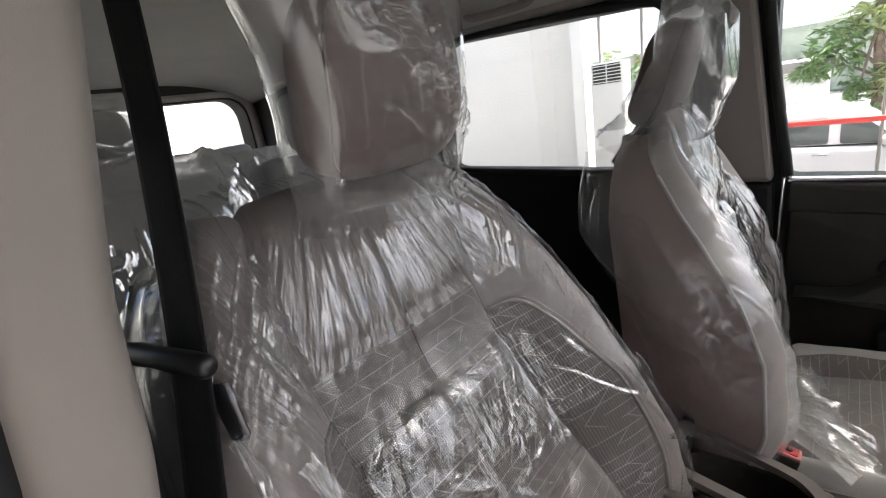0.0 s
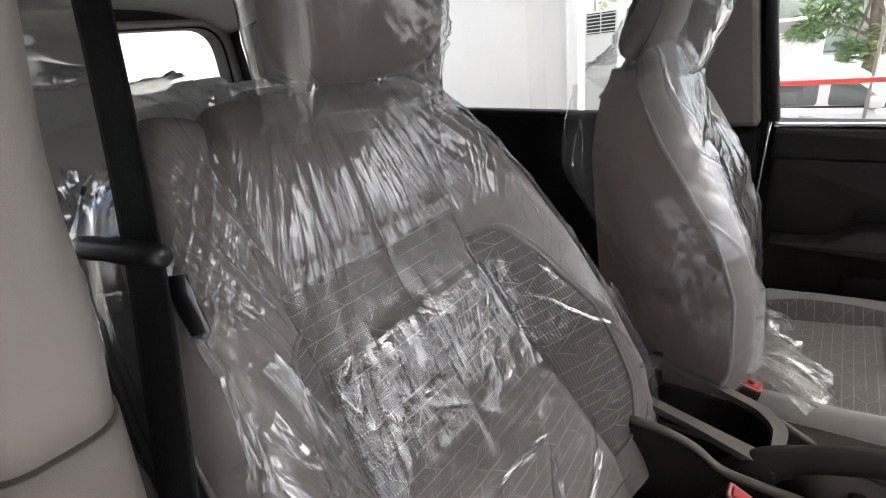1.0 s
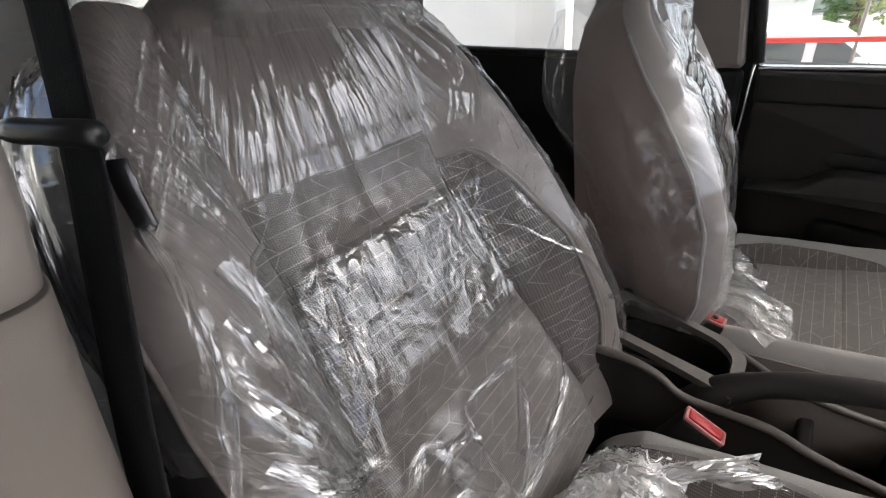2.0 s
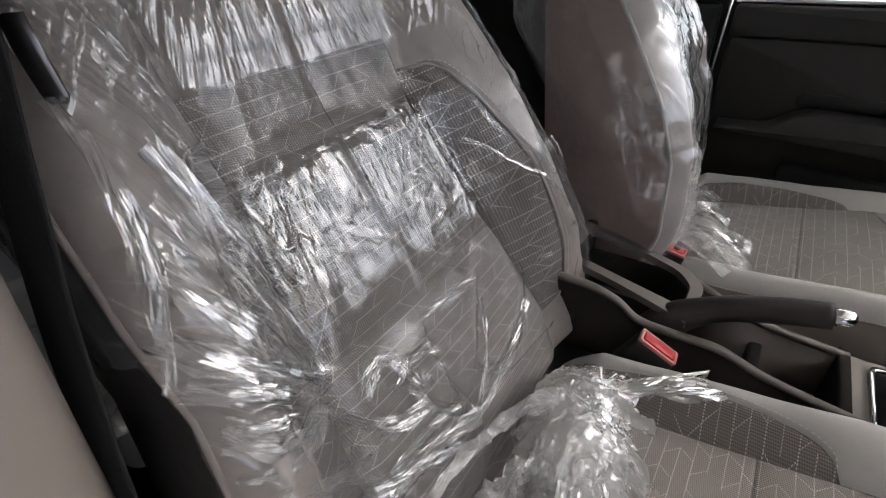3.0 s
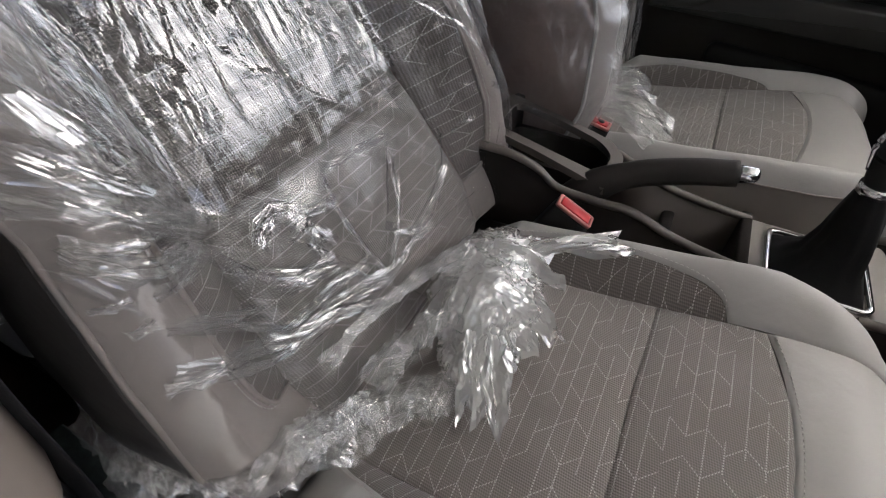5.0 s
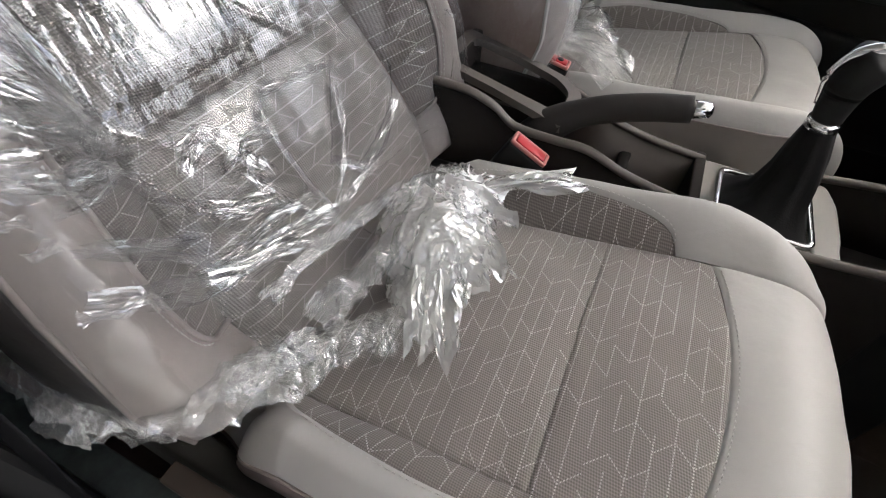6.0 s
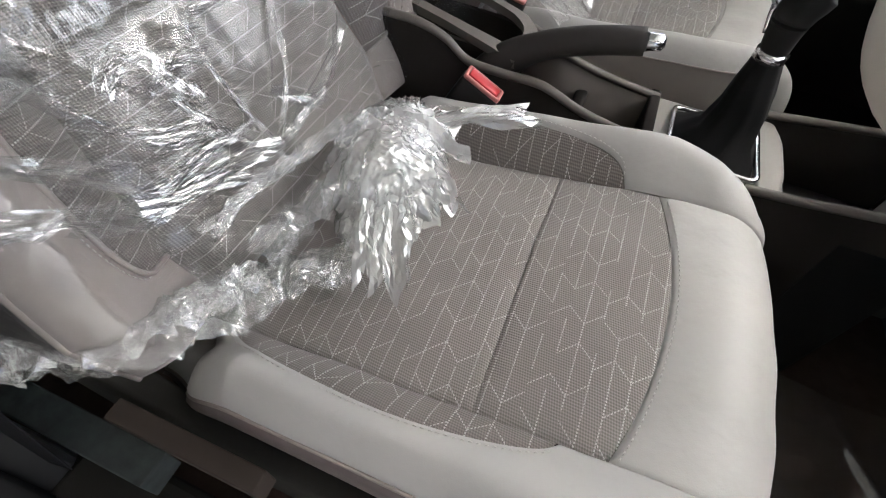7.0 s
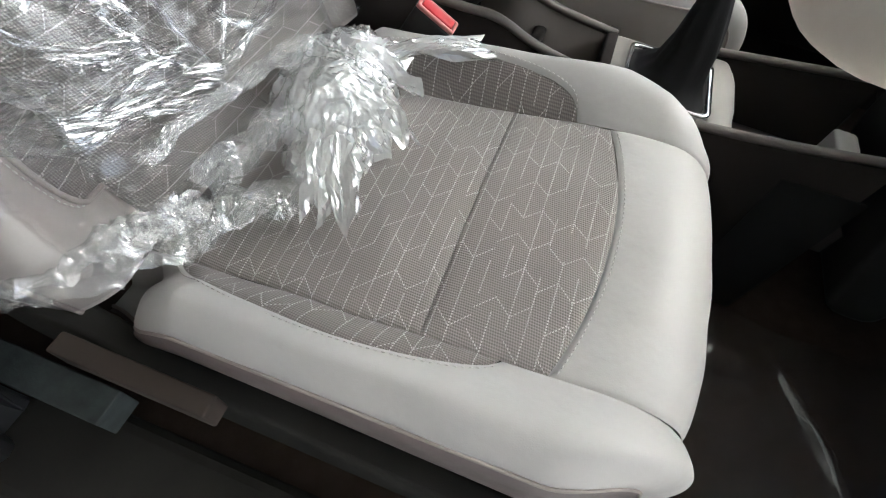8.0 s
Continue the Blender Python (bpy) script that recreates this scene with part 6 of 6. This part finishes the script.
# parked car
def parked_car(at):
    ob = thing("parked_car", "white saloon car parked in the sun", "car", at)
    body = rounded([(-2.15, 0.35), (-2.2, 0.75), (-2.1, 0.98), (-1.4, 1.0), (-0.2, 0.97), (0.95, 0.94), (2.0, 0.80), (2.2, 0.60), (2.15, 0.30), (1.75, 0.24), (-1.8, 0.24)], 0.10, 6)
    part("body", prism(body, 0.0, 1.70, "y", 0.07), WHITE_PAINT, ob, "white painted body")
    roof = rounded([(-1.55, 0.95), (-1.0, 1.36), (-0.4, 1.43), (0.15, 1.41), (0.42, 1.33), (0.98, 0.93)], 0.12, 6)
    part("cabin", prism(roof, 0.10, 1.60, "y", 0.05), WHITE_PAINT, ob, "white roof and pillars")
    tint = surface("tinted_glass", (0.10, 0.12, 0.12), 0.05, wear=0.1, coat=1.0)
    part("window", prism(rounded([(-0.85, 1.005), (0.02, 0.995), (0.02, 1.34), (-0.72, 1.33)], 0.05), 0.092, 0.11, "y", 0.003), tint, ob, "dark tinted window")
    part("window", prism(rounded([(0.14, 0.993), (0.78, 0.985), (0.40, 1.29), (0.14, 1.34)], 0.05), 0.092, 0.11, "y", 0.003), tint, ob, "dark tinted window")
    part("window", prism(rounded([(-1.32, 1.01), (-0.93, 1.007), (-0.80, 1.32), (-0.95, 1.30)], 0.05), 0.092, 0.11, "y", 0.003), tint, ob, "dark tinted window")
    part("belt_trim", boxed((-1.35, 0.085, 0.965), (0.85, 0.11, 0.985), 0.004), RUBBER, ob, "black trim line")
    for x in (-0.15, -1.0):
        part("door_handle", boxed((x, -0.02, 0.86), (x + 0.18, 0.01, 0.885), 0.008), CHROME, ob, "bright handle")
    part("mirror", boxed((0.55, -0.16, 0.98), (0.70, 0.06, 1.10), 0.035, 3), WHITE_PAINT, ob, "white door mirror")
    part("mirror_foot", boxed((0.58, 0.0, 0.955), (0.66, 0.09, 1.0), 0.01), RUBBER, ob)
    for x in (-1.35, 1.38):
        for y in (0.02, 1.68):
            w = part("wheel", tube([(x, y - 0.08, 0.31), (x, y + 0.08, 0.31)], 0.31, 32), RUBBER, ob, "black tyre")
            part("wheel_rim", tube([(x, y - 0.086, 0.31), (x, y + 0.086, 0.31)], 0.20, 24), CHROME, w, "alloy rim")
    return ob


parked_car((0.05, 7.55, -1.0))
lamp = thing("traffic_cone", "red and white cone behind the parked car", "cone", (0.2, 9.9, -1.0))
part("cone_body", tube([(0, 0, 0.05), (0, 0, 0.9), (0, 0, 1.15), (0, 0, 1.3)], [0.16, 0.12, 0.19, 0.04], 20), surface("cone_red", (0.6, 0.06, 0.05), 0.5, wear=0.2), lamp, "red body")
part("cone_foot", boxed((-0.2, -0.2, 0.0), (0.2, 0.2, 0.06), 0.01), RUBBER, lamp)


# plants
LEAF = surface("leaf_green", (0.12, 0.20, 0.07), 0.5, wear=0.5, wear_scale=6, spec=0.4)
LEAF_PALE = surface("leaf_yellow_green", (0.25, 0.30, 0.12), 0.5, wear=0.4, wear_scale=6)
FLOWER = surface("red_blossom", (0.55, 0.10, 0.12), 0.6, wear=0.4, wear_scale=8)
BARK = surface("bark", (0.17, 0.13, 0.10), 0.9, grain=1.0, grain_scale=60, wear=0.4, wear_scale=8)


def leaf_mesh(count, centre, spread, size, seed, split=5):
    """Many palmate leaves: each a fan of pointed, drooping fingers."""
    rng = np.random.RandomState(seed)
    verts, faces = [], []
    for _ in range(count):
        d = rng.normal(size=3)
        d /= np.linalg.norm(d)
        c = np.array(centre) + d * np.array(spread) * rng.uniform(0.35, 1.0)
        up = Euler((rng.uniform(-0.9, 0.9), rng.uniform(-0.9, 0.9), rng.uniform(0, 6.28))).to_matrix()
        s = 0.72 * size * rng.uniform(0.6, 1.25)
        for k in range(split):
            a = (k - (split - 1) / 2) * 0.55
            for v in ((0, 0, 0), (0.45 * math.cos(a + 0.13), 0.45 * math.sin(a + 0.13), 0.06), (math.cos(a), math.sin(a), -0.22), (0.45 * math.cos(a - 0.13), 0.45 * math.sin(a - 0.13), 0.06)):
                verts.append(tuple(np.array(up @ Vector(v)) * s + c))
            n0 = len(verts) - 4
            faces += [(n0, n0 + 1, n0 + 2), (n0, n0 + 2, n0 + 3)]
    return verts, faces


def crown(name, parent, mat, *args, label=""):
    v, f = leaf_mesh(*args)
    me = bpy.data.meshes.new(name)
    me.from_pydata(v, [], f)
    me.materials.append(mat)
    ob = new(name, me)
    ob.parent = parent
    if label:
        ob["label"] = label
    return ob


def tree(at, height, clumps, seed, label):
    ob = thing("tree", label, "tree", at)
    rng = np.random.RandomState(seed)
    p = spline([(0, 0, 0), (0.05, 0.03, height * 0.35), (-0.03, 0.05, height * 0.7), (0.04, 0.0, height)], 24)
    part("trunk", tube(p, list(np.interp(np.linspace(0, 1, 24), [0, 1], [0.13, 0.05])), 12), BARK, ob, "grey brown bark")
    for i, (c, spread, count, size, mat) in enumerate(clumps):
        start = p[int(rng.uniform(8, 22))]
        part("branch", tube(spline([start, (start + np.array(c)) / 2 + np.array((0, 0, 0.1)), c], 10), list(np.linspace(0.035, 0.012, 10)), 7), BARK, ob)
        crown("crown", ob, mat, count, c, spread, size, seed + i)
    return ob


tree((0.62, 11.5, -1.0), 3.6, [((-0.6, 0, 2.2), (0.5, 0.5, 0.45), 80, 0.30, LEAF), ((-0.15, 0.1, 2.6), (0.55, 0.5, 0.4), 90, 0.32, LEAF_PALE), ((-0.9, 0.3, 1.85), (0.5, 0.5, 0.35), 80, 0.26, LEAF),
                             ((0.6, 0.2, 2.8), (0.7, 0.6, 0.6), 110, 0.32, LEAF), ((0.25, -0.2, 1.5), (0.4, 0.4, 0.35), 60, 0.26, LEAF_PALE), ((-0.25, -0.2, 1.35), (0.35, 0.4, 0.4), 70, 0.24, LEAF), ((1.4, 0.4, 2.3), (0.8, 0.6, 0.7), 120, 0.32, LEAF)], 5, "broad-leaved green tree with a pale trunk")
tree((3.6, 14.0, -1.0), 4.2, [((-0.5, 0, 3.0), (1.0, 0.9, 0.9), 160, 0.36, LEAF), ((0.8, 0, 3.4), (1.1, 0.9, 0.9), 160, 0.36, LEAF_PALE), ((0.2, 0.3, 2.2), (0.9, 0.8, 0.6), 120, 0.34, LEAF)], 15, "tall leafy green tree across the street")
for at, mat, seed in (((-3.55, 9.6, -1.0), LEAF_PALE, 25), ((-3.0, 10.2, -1.0), LEAF, 26), ((-2.75, 9.4, -1.0), FLOWER, 27), ((-2.4, 9.9, -1.0), LEAF_PALE, 28)):
    bush = thing("bush", "loose bush with red blossom" if mat is FLOWER else "loose yellow-green bush outside the glass", "bush", at, "bushes by the glass front")
    part("stem", tube([(0, 0, 0), (0.05, 0, 0.9), (0, 0, 1.8)], [0.04, 0.03, 0.015], 8), BARK, bush)
    crown("crown", bush, LEAF if mat is FLOWER else mat, 120, (0, 0, 2.05), (0.38, 0.38, 0.75), 0.20, seed)
    crown("blossom" if mat is FLOWER else "young_leaves", bush, mat, 60, (0.05, -0.1, 2.15), (0.34, 0.34, 0.7), 0.15, seed + 50)

# low white building, wall and banner across the street
hut = thing("building", "low white building with a flat overhanging roof", "building", (-1.5, 16.5, -1.0))
part("wall", boxed((-2.5, 0, 0), (1.28, 3, 1.6), 0.01), WALL_WHITE, hut, "white wall")
part("roof", prism([(-2.7, 1.86), (1.45, 1.90), (1.62, 1.62), (-2.7, 1.6)], -0.4, 3.2, "y", 0.01), GREY_TRIM, hut, "grey roof slab")
wall_part("backdrop", "pale low wall and hedge far across the street", boxed((-40, 30, -1.0), (40, 30.5, 2.2), 0.05), surface("far_hedge", (0.42, 0.46, 0.36), 0.9, wear=0.6, wear_scale=0.9))
# glowing board added so the low sky over the street reads white
haze = bpy.data.materials.new("sky_board_glow")
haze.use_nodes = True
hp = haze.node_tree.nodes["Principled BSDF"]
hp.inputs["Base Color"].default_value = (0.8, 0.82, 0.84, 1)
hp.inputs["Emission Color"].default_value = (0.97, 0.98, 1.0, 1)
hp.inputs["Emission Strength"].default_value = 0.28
wall_part("backdrop_sky", "glowing board standing for hazy sky over the far street", boxed((-60, 34, -1.0), (60, 34.2, 14)), haze)
banner = thing("banner", "blue grey hanging banner with a dark winged emblem", "banner")
BLUE = surface("banner_cloth", (0.42, 0.56, 0.62), 0.7, wear=0.15, wear_scale=3)
c = spline([(-0.80, 1.90), (-0.45, 1.93), (-0.1, 2.03), (0.2, 2.2)], 30)
P = np.stack([np.stack([c[:, 0], 7.3 + 0.02 * np.sin(c[:, 0] * 9), c[:, 1] * (1 - f) + 2.9 * f], -1) for f in np.linspace(0, 1, 8)], 0)
sheet("cloth", P, BLUE, banner, label="blue grey cloth", thick=0.006)
for k in (-1, 1):
    part("emblem_wing", prism([(-0.60 + k * 0.012, 1.985), (-0.60 + k * 0.085, 2.06), (-0.60 + k * 0.05, 2.0), (-0.60 + k * 0.02, 1.96)], 7.265, 7.275, "y"), CHARCOAL, banner, "dark emblem shape")
part("banner_pole", tube([(-0.95, 7.36, 2.9), (0.6, 7.36, 2.9)], 0.02, 8), GREY_TRIM, banner)
for x in (-0.93, 0.58):
    part("pole", tube([(x, 7.36, -1.0), (x, 7.36, 2.92)], 0.02, 8), GREY_TRIM, banner)
